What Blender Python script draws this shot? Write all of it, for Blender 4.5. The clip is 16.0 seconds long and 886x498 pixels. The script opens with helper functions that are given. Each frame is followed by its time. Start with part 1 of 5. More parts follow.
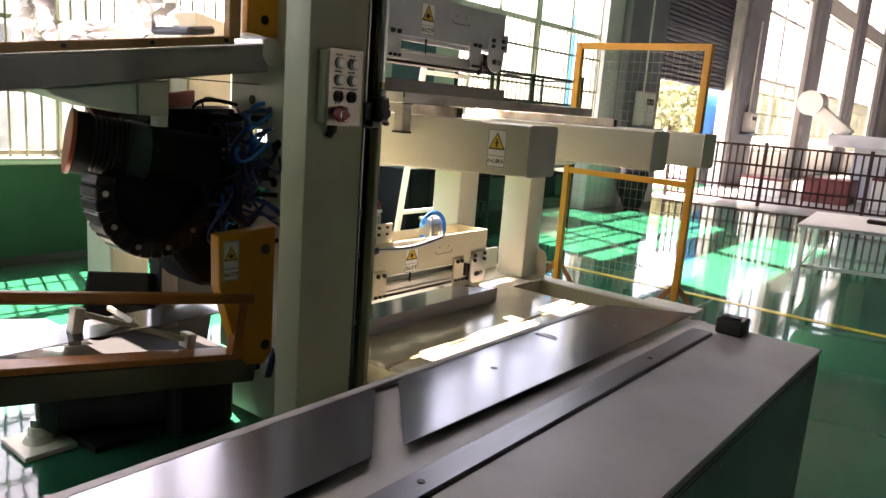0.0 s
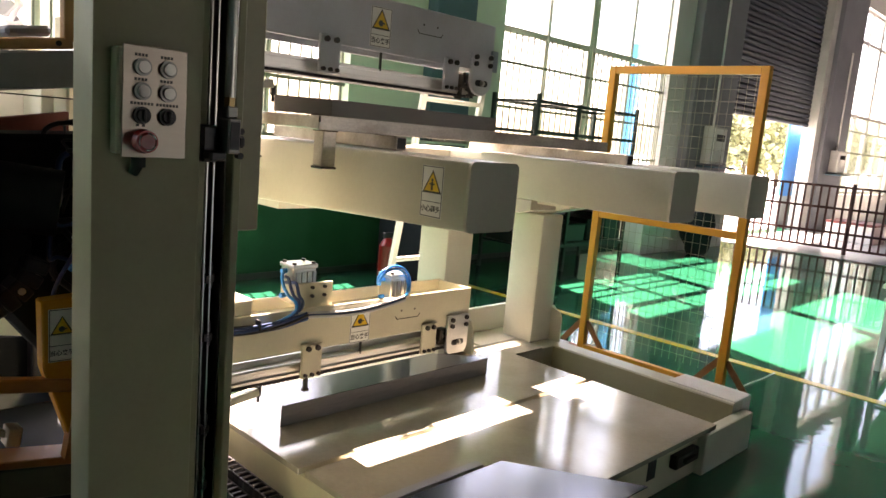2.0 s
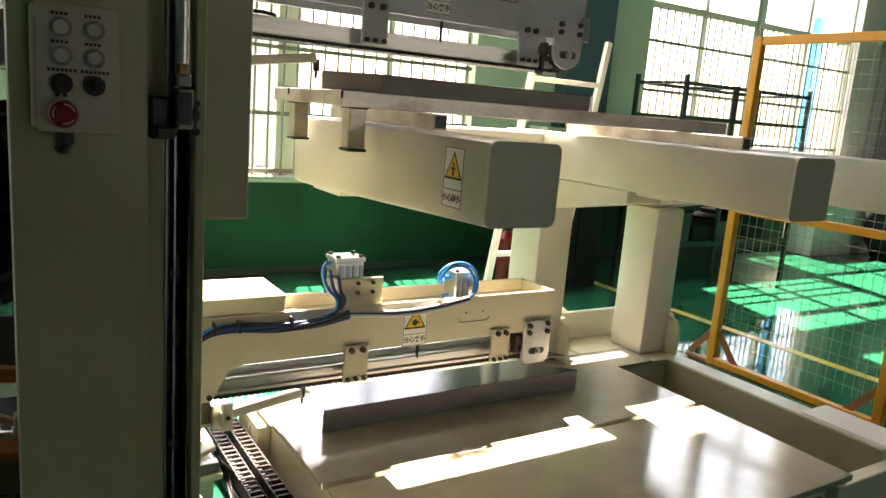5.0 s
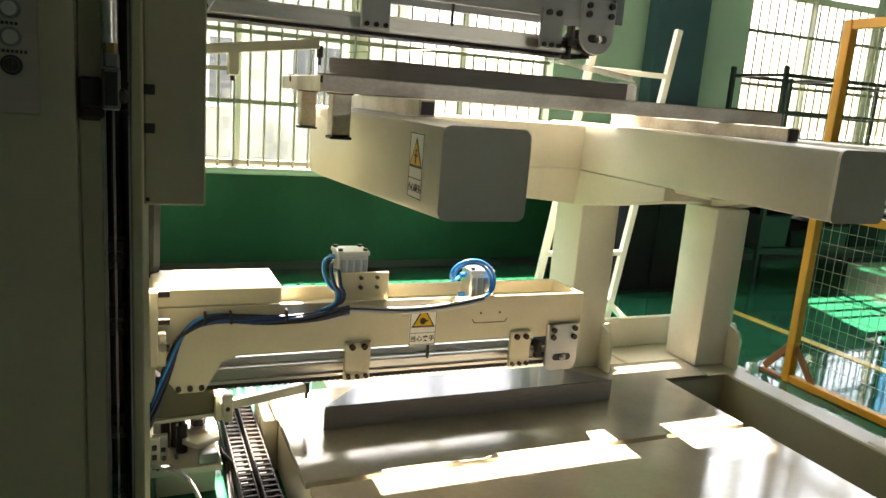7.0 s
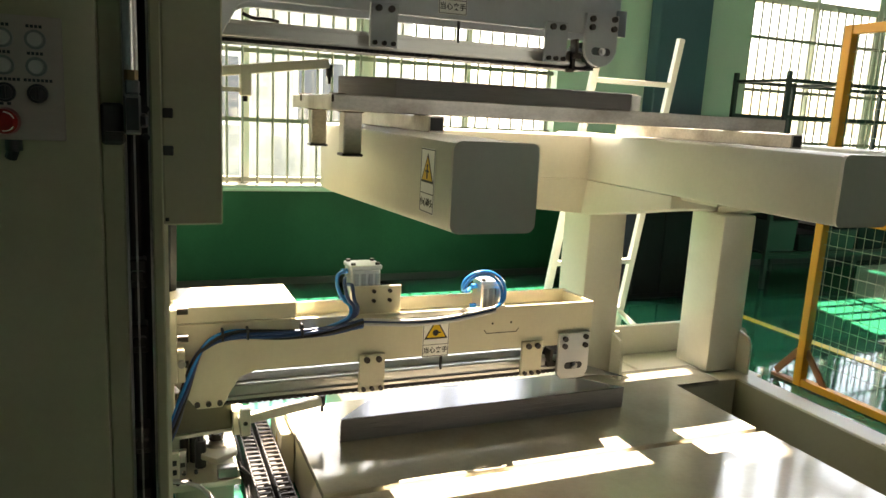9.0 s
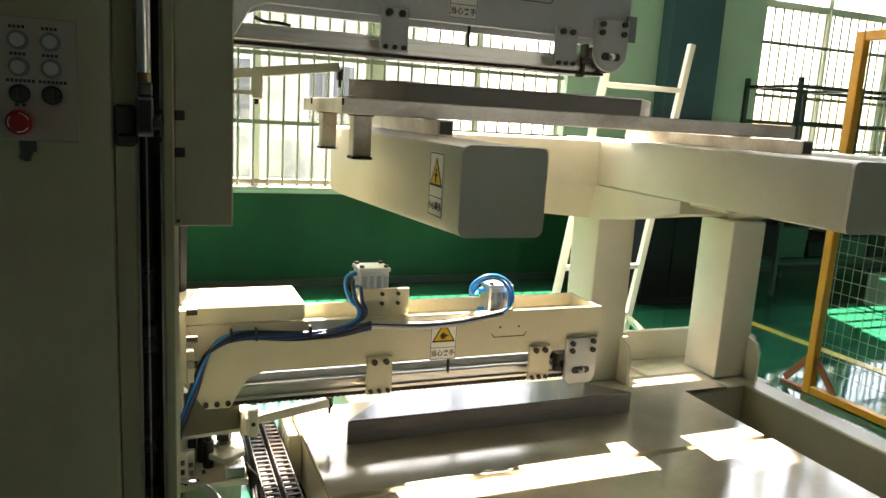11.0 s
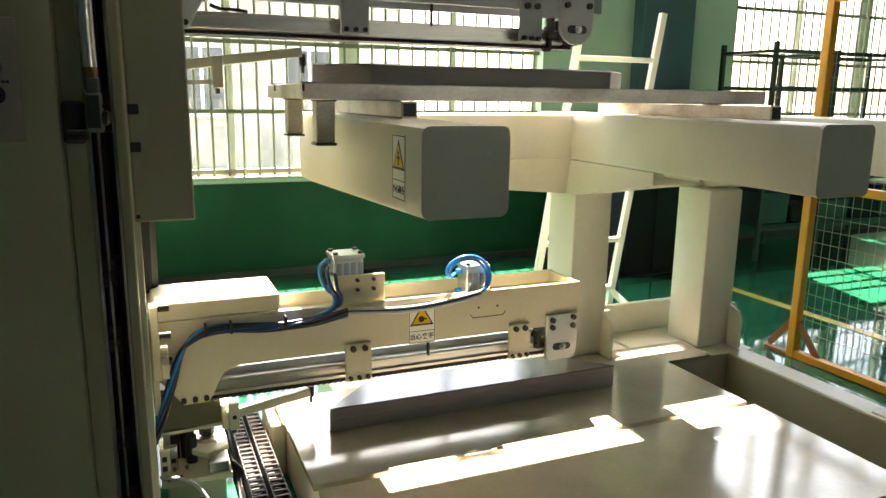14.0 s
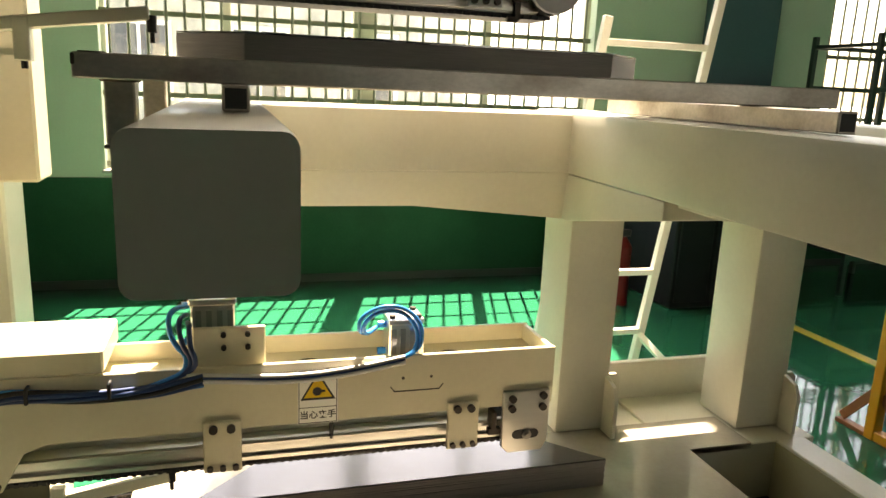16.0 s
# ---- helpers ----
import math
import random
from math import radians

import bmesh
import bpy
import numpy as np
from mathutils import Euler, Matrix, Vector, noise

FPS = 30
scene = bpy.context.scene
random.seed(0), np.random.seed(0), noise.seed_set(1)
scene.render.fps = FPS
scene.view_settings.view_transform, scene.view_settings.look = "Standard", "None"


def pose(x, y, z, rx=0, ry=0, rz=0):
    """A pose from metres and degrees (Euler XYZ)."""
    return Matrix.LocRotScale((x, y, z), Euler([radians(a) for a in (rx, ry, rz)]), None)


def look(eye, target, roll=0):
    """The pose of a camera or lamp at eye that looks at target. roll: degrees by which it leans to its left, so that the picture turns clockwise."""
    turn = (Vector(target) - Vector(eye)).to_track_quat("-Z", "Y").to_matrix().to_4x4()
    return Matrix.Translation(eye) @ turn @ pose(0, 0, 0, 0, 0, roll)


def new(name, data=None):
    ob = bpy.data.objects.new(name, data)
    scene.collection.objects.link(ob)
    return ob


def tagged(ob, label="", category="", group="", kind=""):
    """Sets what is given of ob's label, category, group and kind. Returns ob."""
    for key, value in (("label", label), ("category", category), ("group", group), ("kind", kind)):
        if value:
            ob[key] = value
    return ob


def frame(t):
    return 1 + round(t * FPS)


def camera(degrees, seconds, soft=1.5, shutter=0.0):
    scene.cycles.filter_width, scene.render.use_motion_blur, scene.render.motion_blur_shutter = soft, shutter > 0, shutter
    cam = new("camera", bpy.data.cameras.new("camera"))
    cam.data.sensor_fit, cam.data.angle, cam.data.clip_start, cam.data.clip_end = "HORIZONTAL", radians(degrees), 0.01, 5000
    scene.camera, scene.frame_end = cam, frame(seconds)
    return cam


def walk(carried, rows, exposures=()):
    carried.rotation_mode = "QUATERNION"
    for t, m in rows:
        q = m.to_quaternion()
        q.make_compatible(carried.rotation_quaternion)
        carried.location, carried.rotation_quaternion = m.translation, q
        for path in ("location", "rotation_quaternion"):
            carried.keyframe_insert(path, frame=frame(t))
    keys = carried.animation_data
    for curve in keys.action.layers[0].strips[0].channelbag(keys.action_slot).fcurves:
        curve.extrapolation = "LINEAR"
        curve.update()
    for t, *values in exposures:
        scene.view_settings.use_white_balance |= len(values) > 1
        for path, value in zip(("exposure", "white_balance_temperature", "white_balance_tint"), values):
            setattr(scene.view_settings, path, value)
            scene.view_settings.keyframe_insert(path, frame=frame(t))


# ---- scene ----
cam = camera(62.8, 16.0)
PATH = [
    (0, (0.167, 0.256, 1.46), (-1.048, 1.797, 1.071), 4.4),
    (0.5, (0.142, 0.5, 1.466), (-1.118, 2.004, 1.078), 3.3),
    (1, (0.157, 0.818, 1.472), (-1.224, 2.222, 1.124), 6.5),
    (1.5, (0.151, 1.019, 1.446), (-1.239, 2.405, 1.065), 4.8),
    (2, (0.026, 1.22, 1.48), (-1.359, 2.628, 1.165), 5.0),
    (2.5, (0.011, 1.357, 1.473), (-1.41, 2.726, 1.142), 3.7),
    (3, (0.072, 1.475, 1.475), (-1.492, 2.676, 1.139), 6.1),
    (3.5, (0.055, 1.541, 1.473), (-1.531, 2.714, 1.149), 5.3),
    (6, (-0.012, 2.014, 1.46), (-1.754, 2.902, 1.04), 4.1),
    (6.5, (0.037, 2.139, 1.45), (-1.746, 2.941, 1.032), 4.0),
    (7, (0.054, 2.164, 1.457), (-1.745, 2.942, 1.056), 4.4),
    (7.5, (0.058, 2.138, 1.461), (-1.744, 2.92, 1.085), 3.0),
    (8, (0.069, 2.129, 1.471), (-1.738, 2.904, 1.103), 2.8),
    (8.5, (0.077, 2.138, 1.462), (-1.732, 2.909, 1.095), 2.8),
    (9, (0.085, 2.136, 1.467), (-1.727, 2.896, 1.096), 3.0),
    (11.5, (0.096, 2.135, 1.47), (-1.728, 2.872, 1.108), 3.4),
    (12, (0.101, 2.143, 1.474), (-1.716, 2.9, 1.121), 3.2),
    (12.5, (0.102, 2.143, 1.475), (-1.714, 2.902, 1.12), 3.0),
    (13, (0.11, 2.149, 1.468), (-1.711, 2.895, 1.111), 2.9),
    (13.5, (0.11, 2.155, 1.466), (-1.709, 2.906, 1.107), 2.9),
    (14, (0.095, 2.196, 1.471), (-1.708, 2.957, 1.058), 0.8),
    (14.5, (-0.064, 2.321, 1.453), (-1.841, 3.138, 1.034), 1.3),
    (15, (-0.219, 2.46, 1.478), (-2.026, 3.215, 1.068), 0.2),
    (15.5, (-0.351, 2.673, 1.46), (-2.201, 3.312, 1.051), 1.6),
    (16, (-0.488, 2.922, 1.469), (-2.36, 3.474, 1.031), 2.5),
]
EXPOSURES = ((0.0, 3.5, 8100, 33), (1.5, 3.42, 8100, 32), (3.5, 3.4, 8200, 26), (7.5, 3.38, 8400, 18), (12.5, 3.4, 8200, 17), (15.0, 3.28, 8500, 16), (16.0, 3.02, 9300, 19))
walk(cam, [(t, look(eye, target, roll)) for t, eye, target, roll in PATH], EXPOSURES)

# ---- world, sun, exposure ----
SUN_WAY = Vector((-1.0, 0.285, 1.8)).normalized()
world = bpy.data.worlds.new("sky")
scene.world = world
world.use_nodes = True
wn = world.node_tree
sky = wn.nodes.new("ShaderNodeTexSky")
sky.sky_type = "NISHITA"
sky.sun_disc = False
sky.dust_density = 2.2
sky.sun_elevation = math.asin(SUN_WAY.z)
sky.sun_rotation = math.atan2(SUN_WAY.x, SUN_WAY.y)
wn.nodes["Background"].inputs["Strength"].default_value = 0.15
wn.links.new(sky.outputs["Color"], wn.nodes["Background"].inputs["Color"])
sun = new("sun", bpy.data.lights.new("sun", "SUN"))
sun.data.energy, sun.data.angle, sun.data.color = 5.0, radians(0.5), (1.0, 0.965, 0.9)
sun.matrix_world = look(SUN_WAY * 30, (0, 0, 0))
# ---- materials ----
def material(name, color, rough=0.5, metal=0.0, vary=0.12, scale=3.0, fine=60.0, bump=0.05, dirt=None, dirt_amount=0.3, streak=(1, 1, 1), coat=0.0, island=0.0, emit=0.0, spec=0.5, rvar=0.1):
    """A surface with colour variation at two scales, fine relief and patches of wear."""
    m = bpy.data.materials.new(name)
    m.use_nodes = True
    t = m.node_tree
    n, link = t.nodes, t.links.new
    b = n["Principled BSDF"]
    co = n.new("ShaderNodeTexCoord")
    mp = n.new("ShaderNodeMapping")
    mp.inputs["Scale"].default_value = streak
    link(co.outputs["Object"], mp.inputs["Vector"])
    big, small = n.new("ShaderNodeTexNoise"), n.new("ShaderNodeTexNoise")
    big.inputs["Scale"].default_value, big.inputs["Detail"].default_value = scale, 5
    small.inputs["Scale"].default_value, small.inputs["Detail"].default_value = fine, 3
    link(mp.outputs[0], big.inputs["Vector"])
    link(mp.outputs[0], small.inputs["Vector"])
    mix = n.new("ShaderNodeMix")
    mix.data_type = "RGBA"
    ramp = n.new("ShaderNodeValToRGB")
    ramp.color_ramp.elements[0].position, ramp.color_ramp.elements[1].position = 0.42, 0.72
    link(big.outputs["Fac"], ramp.inputs["Fac"])
    dark = dirt or tuple(c * (1 - vary * 2.2) for c in color)
    mul = n.new("ShaderNodeMath")
    mul.operation, mul.inputs[1].default_value = "MULTIPLY", dirt_amount if dirt else 0.6
    link(ramp.outputs["Color"], mul.inputs[0])
    link(mul.outputs[0], mix.inputs["Factor"])
    mix.inputs["A"].default_value, mix.inputs["B"].default_value = (*color, 1), (*dark, 1)
    hsv = n.new("ShaderNodeHueSaturation")
    rng = n.new("ShaderNodeMapRange")
    rng.inputs["To Min"].default_value, rng.inputs["To Max"].default_value = 1 - vary, 1 + vary
    link(small.outputs["Fac"], rng.inputs["Value"])
    link(mix.outputs["Result"], hsv.inputs["Color"])
    if island:
        geo = n.new("ShaderNodeNewGeometry")
        r2 = n.new("ShaderNodeMapRange")
        r2.inputs["To Min"].default_value, r2.inputs["To Max"].default_value = 1 - island, 1 + island
        link(geo.outputs["Random Per Island"], r2.inputs["Value"])
        m2 = n.new("ShaderNodeMath")
        m2.operation = "MULTIPLY"
        link(rng.outputs[0], m2.inputs[0])
        link(r2.outputs[0], m2.inputs[1])
        link(m2.outputs[0], hsv.inputs["Value"])
    else:
        link(rng.outputs[0], hsv.inputs["Value"])
    link(hsv.outputs[0], b.inputs["Base Color"])
    rr = n.new("ShaderNodeMapRange")
    rr.inputs["To Min"].default_value, rr.inputs["To Max"].default_value = max(0.02, rough - rvar * 0.8), min(1, rough + rvar)
    link(big.outputs["Fac"], rr.inputs["Value"])
    link(rr.outputs[0], b.inputs["Roughness"])
    b.inputs["Metallic"].default_value = metal
    b.inputs["Specular IOR Level"].default_value = spec
    b.inputs["Coat Weight"].default_value = coat
    if bump:
        bp = n.new("ShaderNodeBump")
        bp.inputs["Strength"].default_value, bp.inputs["Distance"].default_value = bump, 0.002
        link(small.outputs["Fac"], bp.inputs["Height"])
        link(bp.outputs[0], b.inputs["Normal"])
    if emit:
        b.inputs["Emission Color"].default_value, b.inputs["Emission Strength"].default_value = (*color, 1), emit
    return m


CREAM = material("cream paint", (0.65, 0.64, 0.525), 0.32, vary=0.05, dirt=(0.46, 0.43, 0.33), dirt_amount=0.3, bump=0.1)
# Also stands in for shade on the button housing and the channel liner.
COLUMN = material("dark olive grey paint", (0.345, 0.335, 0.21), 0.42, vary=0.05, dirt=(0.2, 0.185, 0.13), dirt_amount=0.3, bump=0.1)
CREAM_WARM = material("warm cream paint", (0.66, 0.62, 0.47), 0.3, vary=0.05, dirt=(0.42, 0.37, 0.26), dirt_amount=0.3, bump=0.1)
GREY = material("grey paint", (0.53, 0.56, 0.61), 0.36, vary=0.05, dirt=(0.2, 0.2, 0.18), dirt_amount=0.3, bump=0.1)
CAP_GREY = material("grey end cap paint", (0.63, 0.575, 0.48), 0.34, vary=0.04, bump=0.08)
OLIVE = material("olive grey plate paint", (0.4, 0.385, 0.27), 0.4, vary=0.05, dirt=(0.26, 0.24, 0.17), dirt_amount=0.3, bump=0.1)
DARK_OLIVE = material("darkened olive paint", (0.1, 0.095, 0.05), 0.45, vary=0.1, dirt=(0.05, 0.045, 0.03), dirt_amount=0.5)
BLUEGREY = material("blue grey paint", (0.22, 0.27, 0.32), 0.45, vary=0.05, bump=0.1)
STEEL = material("brushed steel", (0.42, 0.41, 0.39), 0.3, 1.0, vary=0.12, scale=6, fine=140, streak=(1, 0.08, 1), bump=0.08)
TUBE = material("welded raw tube", (0.6, 0.56, 0.51), 0.34, 0.7, vary=0.22, scale=7, fine=130, dirt=(0.19, 0.13, 0.09), dirt_amount=0.7, streak=(1, 0.55, 1), bump=0.25)
SILICON = material("silicon steel", (0.17, 0.175, 0.187), 0.14, 0.75, vary=0.08, scale=5, fine=120, bump=0.03)
SILICON_EDGE = material("sheared sheet edges", (0.2, 0.195, 0.195), 0.5, 0.55, vary=0.3, scale=4, fine=500, streak=(0.03, 0.03, 1), bump=0.35)
PLATE = material("table steel", (0.52, 0.49, 0.41), 0.11, 0.25, vary=0.09, scale=4.5, fine=60, dirt=(0.33, 0.3, 0.24), dirt_amount=0.45, bump=0.04)
ALU = material("aluminium profile", (0.62, 0.61, 0.58), 0.3, 0.9, vary=0.06, fine=80, streak=(1, 0.1, 1), bump=0.05)
BLACK = material("black plastic", (0.012, 0.012, 0.014), 0.45, vary=0.15, bump=0.1)
DULL_DARK = material("dull dark machine paint", (0.008, 0.012, 0.014), 0.7, vary=0.2, spec=0.25, bump=0.1)
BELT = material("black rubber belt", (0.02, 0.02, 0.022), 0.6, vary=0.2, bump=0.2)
BOLT = material("black oxide bolt", (0.05, 0.042, 0.036), 0.4, 0.7, vary=0.1)
BLUE = material("blue air hose", (0.015, 0.23, 0.66), 0.25, vary=0.05, bump=0.0)
DARKBLUE = material("dark blue hose", (0.014, 0.045, 0.15), 0.35, vary=0.1, bump=0.0)
SILVERHOSE = material("grey hose", (0.55, 0.56, 0.57), 0.3, vary=0.08, bump=0.0)
ORANGE = material("orange paint", (0.68, 0.285, 0.014), 0.4, vary=0.06, dirt=(0.42, 0.15, 0.02), dirt_amount=0.35, bump=0.12)
RUST_FOOT = material("rusty worn orange paint", (0.3, 0.1, 0.025), 0.5, vary=0.1, dirt=(0.14, 0.07, 0.035), dirt_amount=0.5, bump=0.15)
RUST_ORANGE = material("dull orange paint", (0.5, 0.17, 0.03), 0.45, vary=0.08, dirt=(0.25, 0.09, 0.03), dirt_amount=0.4, bump=0.12)
WOOD = material("varnished wood edge", (0.5, 0.27, 0.1), 0.45, vary=0.15, scale=4, streak=(6, 0.4, 6), bump=0.1)
RED = material("red plastic", (0.26, 0.008, 0.008), 0.3, vary=0.05)
WHITE = material("white paint", (0.78, 0.77, 0.72), 0.45, vary=0.04, bump=0.1)
PAPER = material("white sticker", (0.86, 0.86, 0.82), 0.4, vary=0.03, bump=0.0)
YELLOW = material("yellow sticker", (0.8, 0.5, 0.02), 0.4, vary=0.03, bump=0.0)
INK = material("black ink", (0.015, 0.015, 0.015), 0.5, vary=0.03, bump=0.0)
PLASTER = material("weathered plaster", (0.3, 0.3, 0.3), 0.8, vary=0.15, scale=1.3, fine=9, dirt=(0.12, 0.13, 0.14), dirt_amount=0.8, bump=0.2)
MINT = material("mint green wall paint", (0.52, 0.64, 0.53), 0.55, vary=0.05, scale=1.2, dirt=(0.42, 0.53, 0.44), dirt_amount=0.4, bump=0.15)
GREENWALL = material("dark green wall paint", (0.003, 0.058, 0.028), 0.42, spec=0.15, vary=0.14, scale=1.1, dirt=(0.014, 0.115, 0.062), dirt_amount=0.8, bump=0.15)
SLATE = material("slate grey column paint", (0.18, 0.187, 0.21), 0.5, spec=0.25, vary=0.08, scale=1.5, bump=0.1)
PALE = material("pale grey wall plaster", (0.6, 0.59, 0.57), 0.6, vary=0.05, scale=1.2, dirt=(0.45, 0.44, 0.41), dirt_amount=0.4, bump=0.15)
PIER = material("blue grey column paint", (0.065, 0.135, 0.17), 0.5, spec=0.25, vary=0.08, scale=1.5, bump=0.1)
SHUTTER = material("dark grey shutter slat", (0.05, 0.058, 0.078), 0.5, vary=0.06, bump=0.06, spec=0.3)
BENCH = material("worn grey bench paint", (0.27, 0.265, 0.25), 0.4, vary=0.06, scale=5, dirt=(0.17, 0.16, 0.145), dirt_amount=0.45, bump=0.1)
CONCRETE = material("pale concrete", (0.5, 0.5, 0.47), 0.8, vary=0.1, bump=0.3)
DARKGREEN = material("dark green rack paint", (0.014, 0.034, 0.028), 0.45, vary=0.1, bump=0.1)
BROWNRED = material("brown red railing paint", (0.07, 0.022, 0.02), 0.45, vary=0.1, bump=0.1)
GALV = material("galvanised wire", (0.4, 0.38, 0.3), 0.4, 0.7, vary=0.1)
LENS = material("clear lamp lens", (0.5, 0.49, 0.45), 0.2, vary=0.04)
BEZEL = material("dull bezel metal", (0.2, 0.2, 0.19), 0.35, 0.6, vary=0.05)
MULLION = material("pale green window frame", (0.62, 0.63, 0.55), 0.45, vary=0.06)
BARS = material("olive painted bar", (0.2, 0.21, 0.15), 0.5, vary=0.08)
PANEL = material("brushed panel plate", (0.42, 0.36, 0.3), 0.38, 0.75, vary=0.05, fine=120, streak=(1, 0.1, 1), bump=0.04)
CEIL = material("roof sheet", (0.06, 0.063, 0.066), 0.6, vary=0.08, bump=0.1)
CLOUD = material("clear wrap", (0.86, 0.86, 0.84), 0.4, vary=0.06, scale=9, bump=0.4)
CLOUD.node_tree.nodes["Principled BSDF"].inputs["Transmission Weight"].default_value = 0.75


def floor_material():
    m = material("green epoxy floor", (0.006, 0.125, 0.066), 0.045, vary=0.06, scale=0.8, fine=7, dirt=(0.007, 0.095, 0.054), dirt_amount=0.6, bump=0.3, spec=0.36, rvar=0.035)
    return m


FLOOR = floor_material()
PALEFLOOR = material("pale worn concrete floor", (0.55, 0.55, 0.52), 0.2, vary=0.06, scale=0.7, fine=8, dirt=(0.36, 0.37, 0.35), dirt_amount=0.5, bump=0.15)
LINE = material("worn yellow floor paint", (0.75, 0.5, 0.03), 0.3, vary=0.1, scale=5, dirt=(0.4, 0.32, 0.05), dirt_amount=0.4, bump=0.05, coat=0.3)


def glass_material():
    """Clear window glass: lets light through, with a faint gloss."""
    m = bpy.data.materials.new("window glass")
    m.use_nodes = True
    t = m.node_tree
    t.nodes.remove(t.nodes["Principled BSDF"])
    clear, gloss, mix = t.nodes.new("ShaderNodeBsdfTransparent"), t.nodes.new("ShaderNodeBsdfGlossy"), t.nodes.new("ShaderNodeMixShader")
    clear.inputs["Color"].default_value, gloss.inputs["Roughness"].default_value = (0.96, 0.98, 0.96, 1), 0.03
    mix.inputs[0].default_value = 0.06
    t.links.new(clear.outputs[0], mix.inputs[1])
    t.links.new(gloss.outputs[0], mix.inputs[2])
    t.links.new(mix.outputs[0], t.nodes["Material Output"].inputs[0])
    return m


GLASS = glass_material()


# ---- building helpers ----
def box(bm, x0, y0, z0, x1, y1, z1, bevel=0.0, seg=1):
    """A box, its edges rounded off, joined to bm."""
    b = bmesh.new()
    bmesh.ops.create_cube(b, size=1)
    bmesh.ops.scale(b, vec=(abs(x1 - x0), abs(y1 - y0), abs(z1 - z0)), verts=b.verts)
    bmesh.ops.translate(b, vec=((x0 + x1) / 2, (y0 + y1) / 2, (z0 + z1) / 2), verts=b.verts)
    if bevel:
        bmesh.ops.bevel(b, geom=b.edges[:], offset=bevel, segments=seg, affect="EDGES", profile=0.5)
    merge(bm, b)
    return bm


def merge(bm, b):
    me = bpy.data.meshes.new("tmp")
    b.to_mesh(me)
    b.free()
    bm.from_mesh(me)
    bpy.data.meshes.remove(me)


def boxes(*rows, bevel=0.0, seg=1):
    bm = bmesh.new()
    for r in rows:
        box(bm, *r, bevel=bevel, seg=seg)
    return bm


def rod(bm, a, b, r, n=10, r2=None):
    """A round bar from a to b."""
    a, b = Vector(a), Vector(b)
    m = Matrix.Translation((a + b) / 2) @ (b - a).to_track_quat("Z", "Y").to_matrix().to_4x4()
    bmesh.ops.create_cone(bm, cap_ends=True, segments=n, radius1=r, radius2=r if r2 is None else r2, depth=(b - a).length, matrix=m)
    return bm


def bar(bm, a, b, w, h, bevel=0.0):
    """A square bar from a to b."""
    a, b = Vector(a), Vector(b)
    c = bmesh.new()
    bmesh.ops.create_cube(c, size=1)
    bmesh.ops.scale(c, vec=(w, h, (b - a).length), verts=c.verts)
    if bevel:
        bmesh.ops.bevel(c, geom=c.edges[:], offset=bevel, segments=1, affect="EDGES", profile=0.5)
    way = (b - a).normalized()
    side = Vector((1, 0, 0)) if abs(way.x) < 0.9 else Vector((0, 1, 0))
    up = way.cross(side).normalized()
    side = up.cross(way)
    turn = Matrix((side, up, way)).transposed().to_4x4()
    bmesh.ops.transform(c, matrix=Matrix.Translation((a + b) / 2) @ turn, verts=c.verts)
    merge(bm, c)
    return bm


def prism(points, axis, lo, hi, bevel=0.0, seg=1):
    """An outline in the plane across axis, drawn out from lo to hi."""
    bm = bmesh.new()

    def at(p, q, v):
        return {"x": (v, p, q), "y": (p, v, q), "z": (p, q, v)}[axis]

    low = [bm.verts.new(at(p, q, lo)) for p, q in points]
    high = [bm.verts.new(at(p, q, hi)) for p, q in points]
    bm.faces.new(low)
    bm.faces.new(high[::-1])
    for i in range(len(points)):
        j = (i + 1) % len(points)
        bm.faces.new((low[i], high[i], high[j], low[j]))
    bmesh.ops.recalc_face_normals(bm, faces=bm.faces)
    if bevel:
        bmesh.ops.bevel(bm, geom=bm.edges[:], offset=bevel, segments=seg, affect="EDGES", profile=0.5)
    return bm


def tube(points, r, name, mat, parent, label="", n=3):
    """A bent hose along points."""
    cu = bpy.data.curves.new(name, "CURVE")
    cu.dimensions, cu.bevel_depth, cu.bevel_resolution, cu.resolution_u = "3D", r, n, 6
    s = cu.splines.new("NURBS")
    s.points.add(len(points) - 1)
    base = origin(parent)
    for p, q in zip(s.points, points):
        p.co = (*(Vector(q) - base), 1)
    s.use_endpoint_u, s.order_u = True, 3
    ob = new(name, cu)
    me = bpy.data.meshes.new_from_object(ob)
    bpy.data.objects.remove(ob)
    bpy.data.curves.remove(cu)
    ob = new(name, me)
    me.materials.append(mat)
    for f in me.polygons:
        f.use_smooth = True
    ob.parent = parent
    return tagged(ob, label)


def origin(ob):
    v = Vector((0, 0, 0))
    while ob is not None:
        v += ob.location
        ob = ob.parent
    return v


def finish(me, smooth):
    if smooth:
        for f in me.polygons:
            f.use_smooth = True
        me.set_sharp_from_angle(angle=radians(35))


def part(name, bm, mat, parent=None, label="", smooth=True):
    """Links bm, in world places, as one mesh under its thing."""
    base = origin(parent)
    bmesh.ops.translate(bm, vec=-base, verts=bm.verts)
    me = bpy.data.meshes.new(name)
    bm.to_mesh(me)
    bm.free()
    me.materials.append(mat)
    finish(me, smooth)
    ob = new(name, me)
    ob.parent = parent
    return tagged(ob, label)


def thing(name, at, label, category, group="", kind=""):
    ob = new(name)
    ob.empty_display_size = 0.1
    ob.location = at
    return tagged(ob, label, category, group, kind)


def structure(name, bm, mat, label="", category="structure"):
    ob = part(name, bm, mat)
    return tagged(ob, label or name.replace("_", " "), category, kind="structure")


